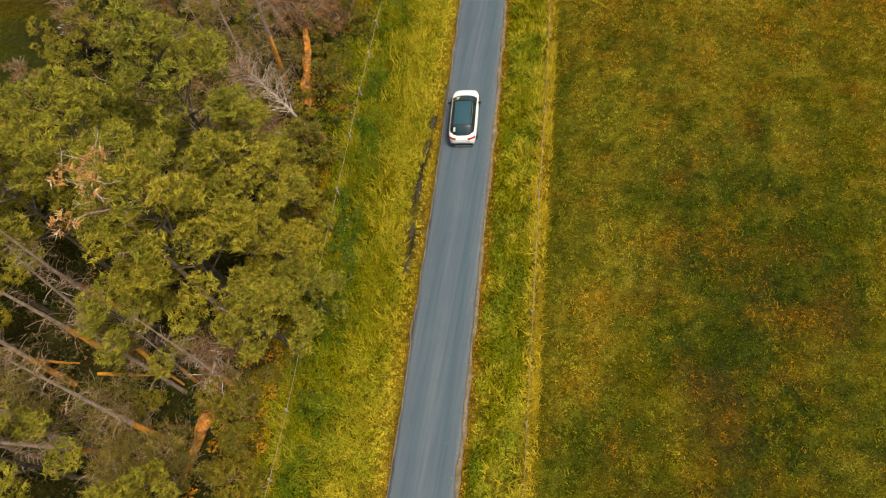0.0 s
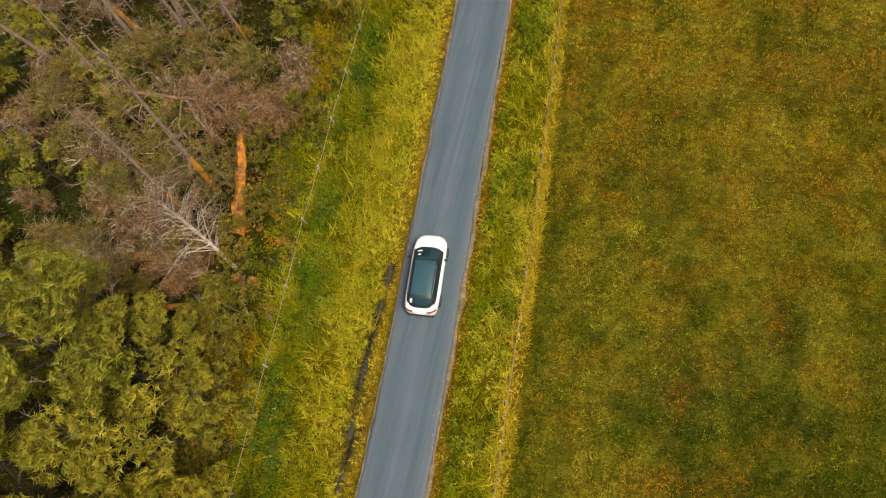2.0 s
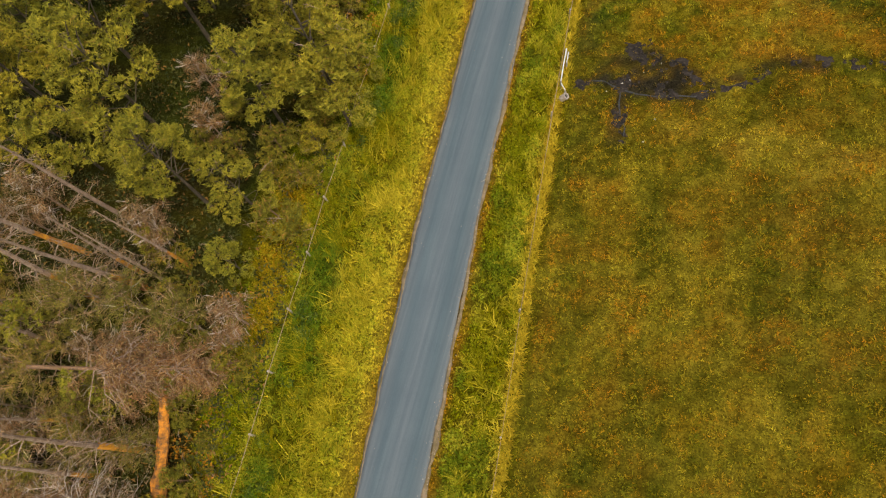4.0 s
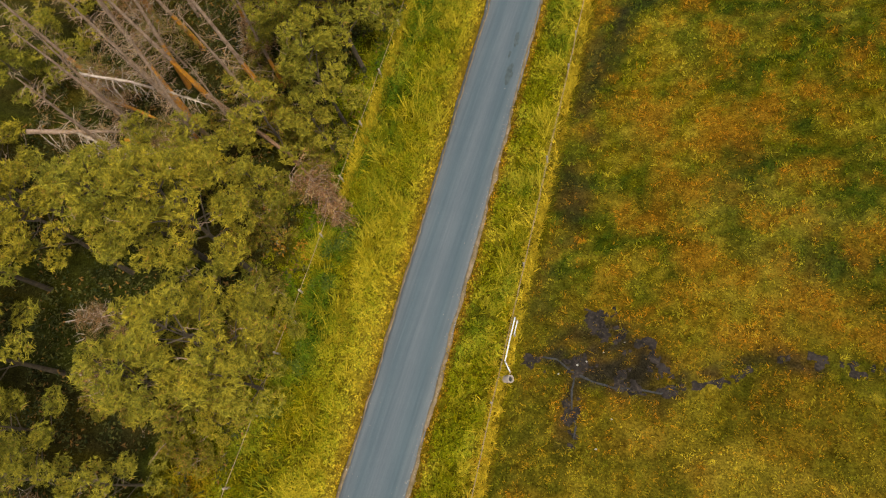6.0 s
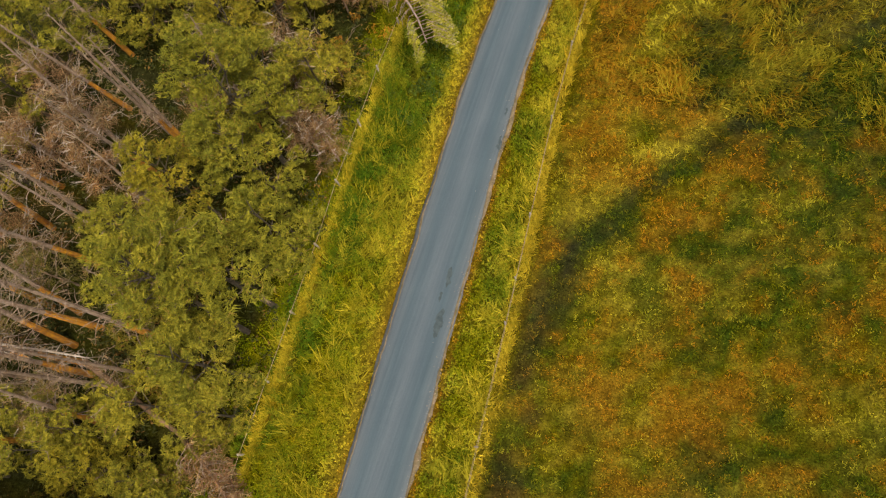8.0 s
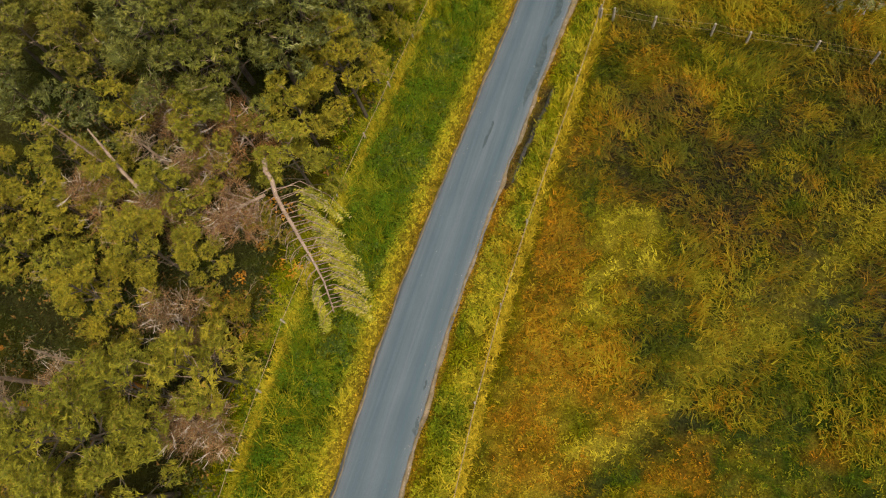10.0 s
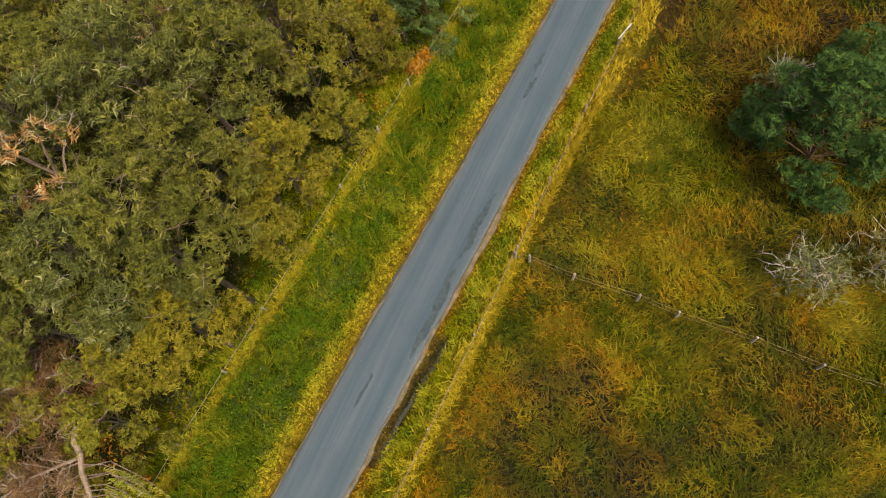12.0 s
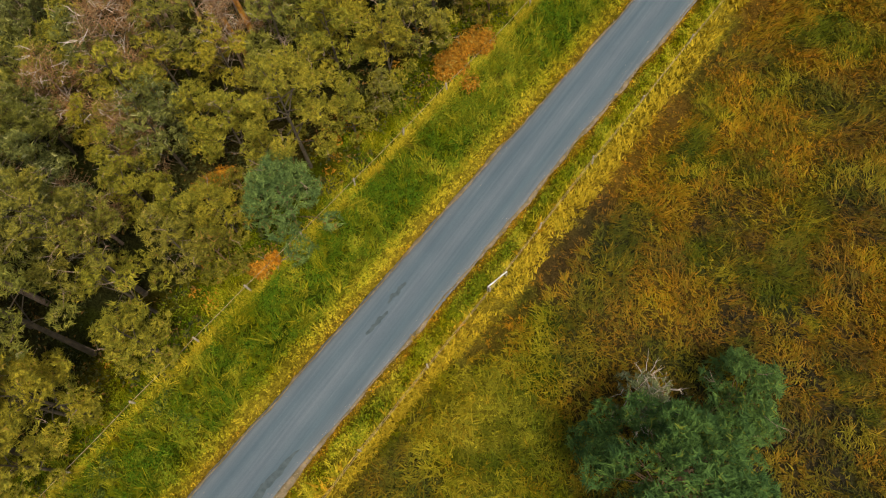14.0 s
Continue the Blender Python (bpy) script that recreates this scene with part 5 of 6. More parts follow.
# dead standing trees
for i, (x, y, h) in enumerate(((-20.3, 48.8, 11), (-21.5, 50.6, 13), (-22.8, 52.3, 12.5), (-23.4, 45.3, 11.2), (-24.6, 47.2, 10), (-25.2, 49.6, 14), (-26.1, 48.0, 12), (-27.3, 48.7, 13), (-26.5, 51.8, 12.5), (-28.5, 53.6, 12),
                               (-24.0, 54.4, 12), (-26.4, 57.0, 11.5), (-29.2, 46.2, 11), (-30.0, 50.3, 12), (-27.4, 42.0, 9), (-23.0, 56.6, 10.5), (-30.2, 56.2, 12), (-24.0, 59.0, 11), (-21.4, 52.0, 9), (-28.0, 50.5, 12), (-23.2, 49.4, 12), (-22.2, 47.5, 8),
                               (-25.9, 19.6, 13), (-23.0, 20.9, 13), (-22.2, 21.6, 8), (-23.9, 21.7, 9), (-21.0, 22.8, 8), (-28.0, 22.2, 12), (-27.0, 25.0, 11), (-19.4, 12.6, 13.4), (-20.6, 10.9, 10), (-30, 18, 12), (-26.5, 16.5, 10), (-24, 13, 8),
                               (-18.1, -12.6, 12), (-20.2, -13.6, 11), (-18.2, -10.0, 9.4), (-17.8, -9.3, 7), (-14.7, -9.6, 10), (-21.6, -8.6, 12), (-22.6, -7.0, 12), (-23.8, -8.4, 11), (-24.2, -5.8, 12), (-25, -10.5, 11),
                               (-28.6, 115.0, 12), (-26.4, 115.0, 11), (-27.2, 116.6, 13), (-24.6, 118.4, 11), (-30.5, 113, 12), (-32.5, 116, 12), (-29.3, 119.6, 12), (-34, 113, 11), (-30.6, 61.1, 12), (-26.3, 50.1, 13), (-25.4, 47.5, 12), (-32.8, 54.8, 13), (-27.3, 45.7, 12), (-34, 68, 12), (-26, 62, 12), (-33.8, 57.6, 12), (-28.3, 63, 10), (-26.7, 43.4, 12), (-34, 49, 12), (-32, 64, 11), (-28.5, 75.5, 8), (-22, 64.5, 10), (-25.5, 62, 11), (-27.5, 60, 11))):
    if i < 22 and i % 3 == 2:
        continue
    stand(DEAD[i % 4], x, y, h / 12.5, rng.uniform(0, 360))
stand(PALE, -25.1, 76.6, 0.95, 20)
WITHERED = leafy_tree("withered_birch", 65, 15.5, 1.9, 0.8, M_WITHER, M_GREYBARK, "tall withered birch with sparse orange leaves and pale twigs", 6, 150, 0.20, 0.34, (0.4, 0.7), fill=0, twigs=20, twig_mat=M_BLEACH)
for x, y, h in ((-19.6, 86.3, 15.4), (-16.0, -6.1, 15.8), (-23.3, 95.4, 13.0)):
    stand(WITHERED, x, y, h / 15.5, rng.uniform(0, 360))
for x, y, h in ((-17.6, 63.9, 5.4), (-16.3, 63.8, 5.0), (-25.0, 57.6, 4.5), (-24.2, 63.8, 5), (-23.2, 53.6, 4), (-29.5, 58.5, 5), (-30.5, 47.5, 5), (-24.6, 44.6, 4), (-19.0, 67.3, 4.0), (-31.8, 53.4, 5.5), (-30.8, 60.8, 6.5), (-33.0, 58.6, 6.5), (-35.4, 59.4, 7.0), (-33.4, 62.4, 7.0), (-24.6, 105.2, 6.4), (-22.6, 100.4, 7.0), (-22.6, 31.4, 3.6), (-23.8, 34.2, 4.2), (-21.2, 8.4, 4.0), (-23.4, 9.6, 4.4), (-22.4, 6.4, 3.2), (-24.6, 12.0, 5.0), (-22.2, 76.6, 6.2), (-24.2, 78.6, 6.0), (-21.0, 79.2, 6.6), (-26.6, 79.6, 6.0), (-19.8, 74.4, 4.6), (-20.4, 68.4, 6.0), (-27.6, 73.4, 6.0), (-23.6, 73.6, 5.4), (-15.4, -8.6, 5.6), (-20.0, 17.2, 4.6), (-22.6, 24.0, 5.0), (-16.2, 19.0, 3.2), (-20.3, 9.4, 5.0), (-25.5, 114.0, 6.0), (-30, 105, 7), (-29, 109, 8), (-29.5, 117.5, 6), (-32.5, 111.5, 7), (-25.5, 117.2, 4.5), (-31, 115.4, 5), (-34, 118, 6)):
    stand(BROWN, x, y, h / 5.5, rng.uniform(0, 360))

# fallen and leaning trees
fallen_tree("fallen_tree", [(-17.0, 10.2, 0.4), (-17.4, 12.6, 1.3), (-17.9, 15.0, 2.0), (-18.4, 17.4, 2.5)], 0.42, "leaning rotten trunk with orange bark", M_ORANGEBARK)
fallen_tree("fallen_tree", [(-23.2, 15.2, 5.6), (-21.2, 15.8, 4.6), (-19.2, 16.5, 3.6), (-16.2, 17.4, 2.4)], 0.11, "fallen conifer with pinkish-brown needles", M_BARK, 90, M_DEADNEEDLE, 3, 3.0, 0.36, leaf=0.24, thick=90, slim=0.055)
fallen_tree("fallen_tree", [(-16.3, 8.2, 0.5), (-17.6, 9.0, 1.7), (-19.2, 9.8, 2.8), (-21.0, 10.4, 3.4)], 0.12, "fallen bleached dead tree with bare branches", M_BLEACH, 70, M_TWIG, 5, 2.9, 0.2, leaf=0.24, thick=45, slim=0.045, wood=M_BLEACH)
fallen_tree("fallen_tree", [(-17.0, 7.6, 0.4), (-18.8, 7.4, 1.0), (-20.8, 8.0, 1.5)], 0.1, "fallen reddish dead tree with bare branches", M_GREYBARK, 70, M_DEADNEEDLE, 6, 2.6, 0.2, leaf=0.24, thick=130, slim=0.05)
fallen_tree("fallen_tree", [(-21.6, 6.3, 0.4), (-23.6, 6.9, 1.3), (-25.8, 7.3, 2.1)], 0.10, "fallen bleached dead tree with bare branches", M_BLEACH, 64, M_TWIG, 26, 2.0, 0.2, leaf=0.24, thick=45, slim=0.045, wood=M_BLEACH)
fallen_tree("fallen_tree", [(-22.6, 4.5, 0.5), (-25.0, 5.0, 1.1), (-27.6, 5.5, 1.7)], 0.10, "fallen pinkish-brown dead tree with pale twigs", M_GREYBARK, 60, M_TWIG, 27, 2.0, 0.15, leaf=0.24, thick=70, slim=0.045, wood=M_BLEACH)
fallen_tree("log", [(-16.9, 5.9, 0.5), (-19.0, 5.4, 0.62), (-21.2, 4.9, 0.7)], 0.24, "orange-barked log on the forest floor", M_ORANGEBARK, category="log")
fallen_tree("log", [(-21.0, 6.0, 0.3), (-22.4, 5.8, 0.3), (-23.8, 5.5, 0.3)], 0.16, "thin orange-barked log on the forest floor", M_ORANGEBARK, category="log")
fallen_tree("fallen_tree", [(-15.6, -11.0, 1.5), (-16.0, -12.4, 0.9), (-16.4, -14.4, 0.35)], 0.38, "leaning rotten trunk with orange bark", M_ORANGEBARK)
fallen_tree("fallen_tree", [(-23.4, 48.3, 3.6), (-20.5, 47.4, 2.8), (-17.6, 46.4, 2.0), (-15.6, 45.2, 1.4), (-13.9, 43.9, 0.8)], 0.16, "fallen conifer with pinkish-brown crown by the fence", M_BARK, 60, M_DEADNEEDLE, 7, 1.7, 0.55, leaf=0.2, thick=60, slim=0.07)
leaning_spruce([(-18.6, 77.6, 4.8), (-17.6, 76.2, 4.3), (-15.8, 74.5, 3.6), (-14.0, 73.0, 3.2), (-12.6, 71.2, 2.7)], 0.15, 8)
fallen_tree("fallen_tree", [(-18.6, 76.2, 3.2), (-19.8, 74.9, 3.3), (-20.8, 73.6, 3.0)], 0.1, "fallen conifer with pinkish-brown needles", M_GREYBARK, 34, M_DEADNEEDLE, 9, 1.8, 0.1, thick=70, slim=0.07)
fallen_tree("log", [(-24.2, 73.8, 3.6), (-26.4, 75.0, 4.4), (-29.0, 76.6, 5.2)], 0.13, "leaning bare trunk caught in the trees", M_GREYBARK, 0, None, 10, 1.2, category="log")
fallen_tree("fallen_tree", [(-31.0, 47.2, 5.0), (-28.0, 47.7, 4.4), (-26.1, 48.1, 3.4), (-24.4, 48.4, 2.2)], 0.10, "bleached dead trunk arching over the clearing with drooping twigs", M_BLEACH, 46, None, 21, 1.0, 0.05, droop=0.7, wood=M_BLEACH)
fallen_tree("fallen_tree", [(-34.4, 43.5, 3.2), (-30.8, 44.8, 2.4), (-27.0, 46.4, 1.4)], 0.16, "brown fallen trunk with bare grey branches", M_GREYBARK, 40, M_TWIG, 22, 1.6, 0.05, leaf=0.24, thick=30, slim=0.045, wood=M_BLEACH)
fallen_tree("fallen_tree", [(-32.0, 44.5, 2.6), (-29.7, 44.2, 2.2), (-27.7, 44.1, 1.6)], 0.09, "bleached broken trunk among dead twigs", M_BLEACH, 34, None, 23, 1.3, 0.05, wood=M_BLEACH)
fallen_tree("log", [(-32.3, 47.5, 2.0), (-29.2, 47.3, 1.4), (-26.7, 47.1, 0.6)], 0.13, "orange-barked leaning log in the clearing", M_FLAKE, category="log")
fallen_tree("log", [(-29.3, 45.2, 1.4), (-26.1, 45.5, 0.5)], 0.11, "orange-barked leaning log in the clearing", M_FLAKE, category="log")
fallen_tree("log", [(-18.8, 43.3, 0.4), (-18.7, 43.9, 0.7), (-18.6, 44.6, 1.0)], 0.16, "short orange rotten log at the forest edge", M_ORANGEBARK, category="log")
fallen_tree("log", [(-27.8, -9.9, 1.2), (-26.2, -9.7, 1.0), (-24.6, -9.5, 0.8)], 0.12, "thin orange-barked log in the dark clearing", M_FLAKE, category="log")
fallen_tree("log", [(-23.2, -9.9, 0.8), (-21.3, -9.7, 0.8), (-19.6, -9.4, 0.6)], 0.12, "thin orange-barked log in the dark clearing", M_FLAKE, category="log")
fallen_tree("log", [(-20.3, -8.6, 2.6), (-19.2, -9.2, 1.5), (-18.1, -9.7, 0.5)], 0.14, "leaning orange-barked trunk below the crowns", M_FLAKE, category="log")
fallen_tree("fallen_tree", [(-25.5, -13.0, 3.4), (-23.2, -13.5, 2.6), (-20.9, -14.0, 1.6)], 0.19, "pinkish-grey leaning trunk with white broken twigs", M_GREYBARK, 26, None, 24, 1.2, 0.3, wood=M_BLEACH)
fallen_tree("fallen_tree", [(-25.3, -14.4, 3.0), (-24.0, -14.6, 2.5), (-23.0, -14.7, 2.0)], 0.15, "pinkish-grey leaning trunk with white broken twigs", M_GREYBARK, 22, None, 25, 1.4, 0.1, wood=M_BLEACH)
for x, y in ((-15.2, 7.7), (-16.2, 7.7)):
    bm = bmesh.new()
    tube(bm, [(x, y, -0.05), (x + 0.02, y, 0.3), (x + 0.05, y + 0.02, 0.62)], [0.34, 0.27, 0.25], 12)
    tagged(part("tree_stump", bm, M_ORANGEBARK), "cut orange-brown tree stump", "tree stump")

# single trees and bushes of their own
lone = leafy_tree("willow_tree", 81, 8.0, 4.4, 0.15, M_BUSH, M_BARK, "large dark-green broadleaf tree in the rough field", 46, 130, 0.22, 0.50, (0.65, 1.15), twigs=3)
lone.matrix_basis = pose(9.0, 106.4, 0)
low = leafy_tree("willow_bush", 82, 4.2, 2.6, 0.15, M_BUSH, M_BARK, "dark-green bush beside the lone tree", 14, 130, 0.22, 0.50, (0.6, 1.0), category="bush", twigs=4)
low.matrix_basis = pose(9.8, 112.2, 0)
for k, (x, y, h) in enumerate(((10.3, 99.2, 3.2), (13.4, 101.0, 3.6), (6.2, 109.4, 3.2))):
    w = leafy_tree("grey_willow", 83 + k, h, 1.8 - 0.3 * (k == 2), 0.15, M_WILLOW, M_BLEACH, "half-bare grey willow with pale twigs and leaves", 14, 90, 0.17, 0.30, (0.45, 0.7), category="willow", fill=6, twigs=50, twig_mat=M_BLEACH)
    w.matrix_basis = pose(x, y, 0)
spruce = leafy_tree("spruce_tree", 90, 5.6, 2.7, 0.12, M_SPRUCE, M_BARK, "bushy blue-green young spruce beside the fence", 24, 140, 0.19, 0.42, (0.5, 0.85), cone=True, twigs=4)
spruce.matrix_basis = pose(-15.3, 107.5, 0) @ Matrix.Diagonal((1.15, 1.15, 1.05, 1))
for k, (x, y, r) in enumerate(((-13.9, 121.8, 1.35), (-13.5, 124.0, 1.15), (-14.5, 103.7, 0.5), (-20.6, 106.2, 0.85), (-14.2, 104.6, 0.35))):
    rg = np.random.RandomState(95 + k)
    c = [(rg.randn() * r * 0.4, rg.randn() * r * 0.5, 0.35 + 0.6 * rg.rand()) for _ in range(16)]
    v, f = leaf_tris(c, [0.45 * r + 0.12] * 16, 420, 0.12, rg, slim=0.36)
    v[:, 2] = np.maximum(v[:, 2], -0.02)
    ob = tagged(new("bracken_clump", mesh_from("bracken_clump", v, f, M_FERN)), "orange withered bracken clump at the forest edge", "bracken", kind="stuff")
    ob.matrix_basis = pose(x, y, 0)


# ---- fences ----
def fence(name, points, height, wires, label, seed, post_radius=0.06, wire_radius=0.012):
    """Wooden posts with wires between them, along points of the plan."""
    rng = random.Random(seed)
    root = new(name)
    tops = []
    for x, y in points:
        h = height * rng.uniform(0.9, 1.08)
        dx, dy = rng.uniform(-0.06, 0.06), rng.uniform(-0.06, 0.06)
        bm = bmesh.new()
        tube(bm, [(x, y, -0.15), (x + dx * 0.5, y + dy * 0.5, h * 0.5), (x + dx, y + dy, h - 0.03), (x + dx, y + dy, h)], [post_radius * 1.05, post_radius, post_radius * 0.96, post_radius * 0.75], 8)
        part("post", bm, M_POST, root)
        tops.append((x, y, dx, dy, h))
    for share in wires:
        bm = bmesh.new()
        line = []
        for (x, y, dx, dy, h), nxt in zip(tops, tops[1:] + [None]):
            p = Vector((x + dx * share + post_radius, y + dy * share, h * share))
            line.append(p)
            if nxt:
                q = Vector((nxt[0] + nxt[2] * share + post_radius, nxt[1] + nxt[3] * share, nxt[4] * share))
                line.append((p + q) / 2 + Vector((0, 0, -0.04)))
        tube(bm, [tuple(p) for p in line], [wire_radius] * len(line), 4)
        part("wire", bm, M_WIRE, root)
    return tagged(root, label, "fence")


west = [(float(fence_left_x(y)) + 0.05, y) for y in (-27, -23.6, -20.2, -17, -13.6, -10.2, -6.6, -2.6, 1.07, 3.5, 7.8, 11.7, 14.9, 18.2, 21.6, 25.0, 28.5, 32.2, 35.6, 39.2, 42.6, 46.4, 50.2, 54.1, 58.2, 62.2, 66.3, 70.2, 74.0, 78.2, 82.4, 86.3, 90.2, 94.5, 98.8, 102.6, 106.8, 111.2, 115.7, 120, 124.5, 129, 133.5, 138)]
fence("fence", west, 0.85, (0.95,), "weathered post and wire fence along the wood", 11, 0.06, 0.015)
east = [(float(fence_right_x(y)), y) for y in (-27, -21, -15, -9, -3, 4.5, 11.1, 18.1, 24.5, 31, 36.5, 44, 50.5, 56.8, 59.3, 63, 69.2, 74.5, 79.6, 84.2, 89.5, 94.6)]
fence("fence", east, 0.8, (0.94, 0.5), "thin post and wire fence between verge and field", 12, 0.05, 0.010)
east2 = [(float(fence_right_x(y)), y) for y in (94.9, 99.5, 104.8, 110.2, 115, 120.5, 126, 132, 138)]
fence("fence", east2, 0.8, (0.94, 0.5), "thin post and wire fence between verge and rough field", 13, 0.05, 0.010)
cross = [(x, 94.5 + 0.02 * x + (0.12 if i % 2 else 0)) for i, x in enumerate((-3.9, -3.1, -0.6, 2.9, 5.0, 8.8, 12.0, 15.2, 18.5, 22))]
fence("fence", cross, 1.05, (0.95, 0.5), "grey post and stock-wire fence across the rough field", 14, 0.075, 0.006)
gx, gy = np.random.RandomState(66).uniform(-3, 21, 1100), np.random.RandomState(67).randn(1100) * 0.08
blades("fence_grass", gx, 94.55 + 0.02 * gx + gy, np.full(1100, 0.24), 0.5, 0.016, 4, 68, "pale dry grass standing along the field fence")


# ---- culvert and rails ----
M_CONCRETE = mottled("pale_concrete", (0.34, 0.28, 0.24), (0.52, 0.44, 0.39), 5.0, 0.85)
M_BORE_SHADE = mottled("pipe_bore_shade", (0.02, 0.022, 0.022), (0.04, 0.042, 0.042), 5.0, 0.9)
M_WHITE = mottled("weathered_white_paint", (0.62, 0.60, 0.56), (0.80, 0.79, 0.76), 5.0, 0.6, (0.5, 0.47, 0.42))
M_STONE = mottled("pale_stone", (0.28, 0.26, 0.23), (0.46, 0.44, 0.40), 6.0, 0.9)


def culvert(x, y):
    root = new("culvert_pipe")
    n, length = 20, 1.4
    bm = bmesh.new()
    rings = []
    for r, d in ((0.20, -length), (0.20, 0.0), (0.15, 0.0), (0.15, -length * 0.8)):
        rings.append([bm.verts.new((r * math.cos(2 * math.pi * k / n), r * math.sin(2 * math.pi * k / n), d)) for k in range(n)])
    for a, b in zip(rings, rings[1:]):
        for k in range(n):
            bm.faces.new((a[k], a[(k + 1) % n], b[(k + 1) % n], b[k]))
    part("pipe", bm, M_CONCRETE, root)
    # flat near-black disc stands in for the shade deep in the bore
    bm = bmesh.new()
    bm.faces.new([bm.verts.new((0.15 * math.cos(2 * math.pi * k / n), 0.15 * math.sin(2 * math.pi * k / n), -0.12)) for k in range(n)])
    part("bore_shade", bm, M_BORE_SHADE, root, "dark disc standing for the shade inside the pipe")
    root.matrix_basis = pose(x, y, 0.42, 0, 42, 10)
    tagged(root, "pale concrete culvert pipe end beside the fence", "culvert pipe")


culvert(-2.0, 37.9)


def rail(points, radius, label, posts=True):
    root = new("rail")
    bm = bmesh.new()
    tube(bm, points, [radius] * len(points), 8)
    part("bar", bm, M_WHITE, root)
    if posts:
        for p in (points[0], points[-1]):
            bm = bmesh.new()
            tube(bm, [(p[0], p[1], -0.1), (p[0], p[1], p[2] - radius)], [0.05, 0.05], 8)
            part("post", bm, M_POST, root)
    tagged(root, label, "rail", "white rails")


rail([(-2.63, 40.95, 0.75), (-2.57, 39.8, 0.77), (-2.50, 38.65, 0.74)], 0.035, "white painted rail beside the field fence")
rail([(-2.46, 38.6, 0.55), (-2.15, 38.25, 0.42)], 0.03, "short white strut beside the culvert")
rail([(-2.48, 40.85, 0.6), (-2.44, 40.15, 0.58)], 0.025, "short thin white rail beside the longer one")
rail([(-3.4, 110.2, 0.6), (-3.05, 111.5, 0.62)], 0.038, "white painted rail on the north field fence")

rs = random.Random(9)
PALE_STONES = ((-8.5, 31.4, 0.03), (-8.7, 31.2, 0.06), (-6.06, 28.6, 0.03), (-5.3, 29.5, 0.05), (-9.5, 75.0, 0.03), (-9.1, 76.6, 0.03), (-2.99, 95.3, 0.12), (-7.9, 18.2, 0.035), (-4.5, 21.5, 0.04), (-4.0, 13.5, 0.05), (-3.9, 12.6, 0.06), (-8.8, 34.0, 0.04), (1.4, 39.9, 0.07), (2.1, 40.6, 0.06), (1.0, 39.6, 0.08), (3.0, 41.4, 0.05), (0.2, 38.9, 0.07), (-7.0, 90.0, 0.03), (2.8, 35.9, 0.09), (3.2, 37.5, 0.06))
for x, y, r in PALE_STONES:
    bm = bmesh.new()
    bmesh.ops.create_icosphere(bm, subdivisions=1, radius=r * 0.65)
    for v in bm.verts:
        v.co = Vector((v.co.x * 1.2, v.co.y, v.co.z * 0.6)) * rs.uniform(0.8, 1.2)
    on_road = abs(x - float(road_x(y))) < HALF
    r *= 0.8
    ob = tagged(part("stone", bm, M_STONE), "small pale loose stone", "stone", "loose stones")
    ob.matrix_basis = pose(x, y, (0.06 if on_road else float(ground_height(np.array([x]), np.array([y]))[0])) + r * 0.3, rz=rs.uniform(0, 360))


# ---- car ----
def paint(name, colour, rough, coat, metal=0.0, spec=0.5):
    m, nodes, links, p = material(name, rough, metal, spec)
    n = noise_tex(nodes, links, 4.0, 4.0, 0.6, nodes.new("ShaderNodeTexCoord").outputs["Object"])
    lo = tuple(c * 0.93 for c in colour)
    links.new(ramp(nodes, links, n.outputs[0], [(0.35, lo), (0.65, colour)]).outputs[0], p.inputs["Base Color"])
    p.inputs["Coat Weight"].default_value = coat
    p.inputs["Coat Roughness"].default_value = 0.04
    return m


M_CARWHITE = paint("white_car_paint", (0.80, 0.80, 0.77), 0.35, 0.8)
M_BLACKTRIM = paint("black_trim", (0.012, 0.013, 0.014), 0.45, 0.0)
M_GLASS = paint("tinted_car_glass", (0.010, 0.030, 0.034), 0.06, 0.6)
M_ROOF = paint("dark_glass_roof", (0.022, 0.066, 0.080), 0.2, 0.8)
M_TAIL = paint("red_tail_lamp", (0.45, 0.04, 0.03), 0.15, 0.6)
M_HEAD = paint("clear_headlamp", (0.55, 0.57, 0.58), 0.10, 0.8)
M_RUBBER = paint("tyre_rubber", (0.02, 0.02, 0.021), 0.8, 0.0)
M_ALLOY = paint("alloy_rim", (0.45, 0.46, 0.47), 0.3, 0.2, 0.9)
M_STICKER = paint("white_sticker", (0.75, 0.70, 0.68), 0.6, 0.0)


def sheet(rows, closed=False):
    """A smooth grid of faces through rows of points."""
    bm = bmesh.new()
    grid = [[bm.verts.new(p) for p in r] for r in rows]
    for a, b in zip(grid, grid[1:]):
        for k in range(len(a) - 1):
            bm.faces.new((a[k], a[k + 1], b[k + 1], b[k]))
    for f in bm.faces:
        f.smooth = True
    bmesh.ops.recalc_face_normals(bm, faces=bm.faces)
    return bm


def curve(table, y):
    return float(np.interp(y, [r[0] for r in table], [r[1] for r in table]))


WIDTH = ((-2.18, 0.58), (-2.12, 0.71), (-2.0, 0.80), (-1.8, 0.85), (-1.5, 0.885), (-1.0, 0.90), (0.4, 0.90), (1.2, 0.89), (1.55, 0.87), (1.8, 0.82), (1.98, 0.73), (2.1, 0.60), (2.17, 0.42))
TOP = ((-2.18, 0.80), (-2.1, 0.93), (-1.95, 1.0), (-1.5, 1.02), (0.9, 1.0), (1.1, 0.985), (1.5, 0.93), (1.85, 0.84), (2.05, 0.73), (2.16, 0.62))
ROOF_Z = 1.50


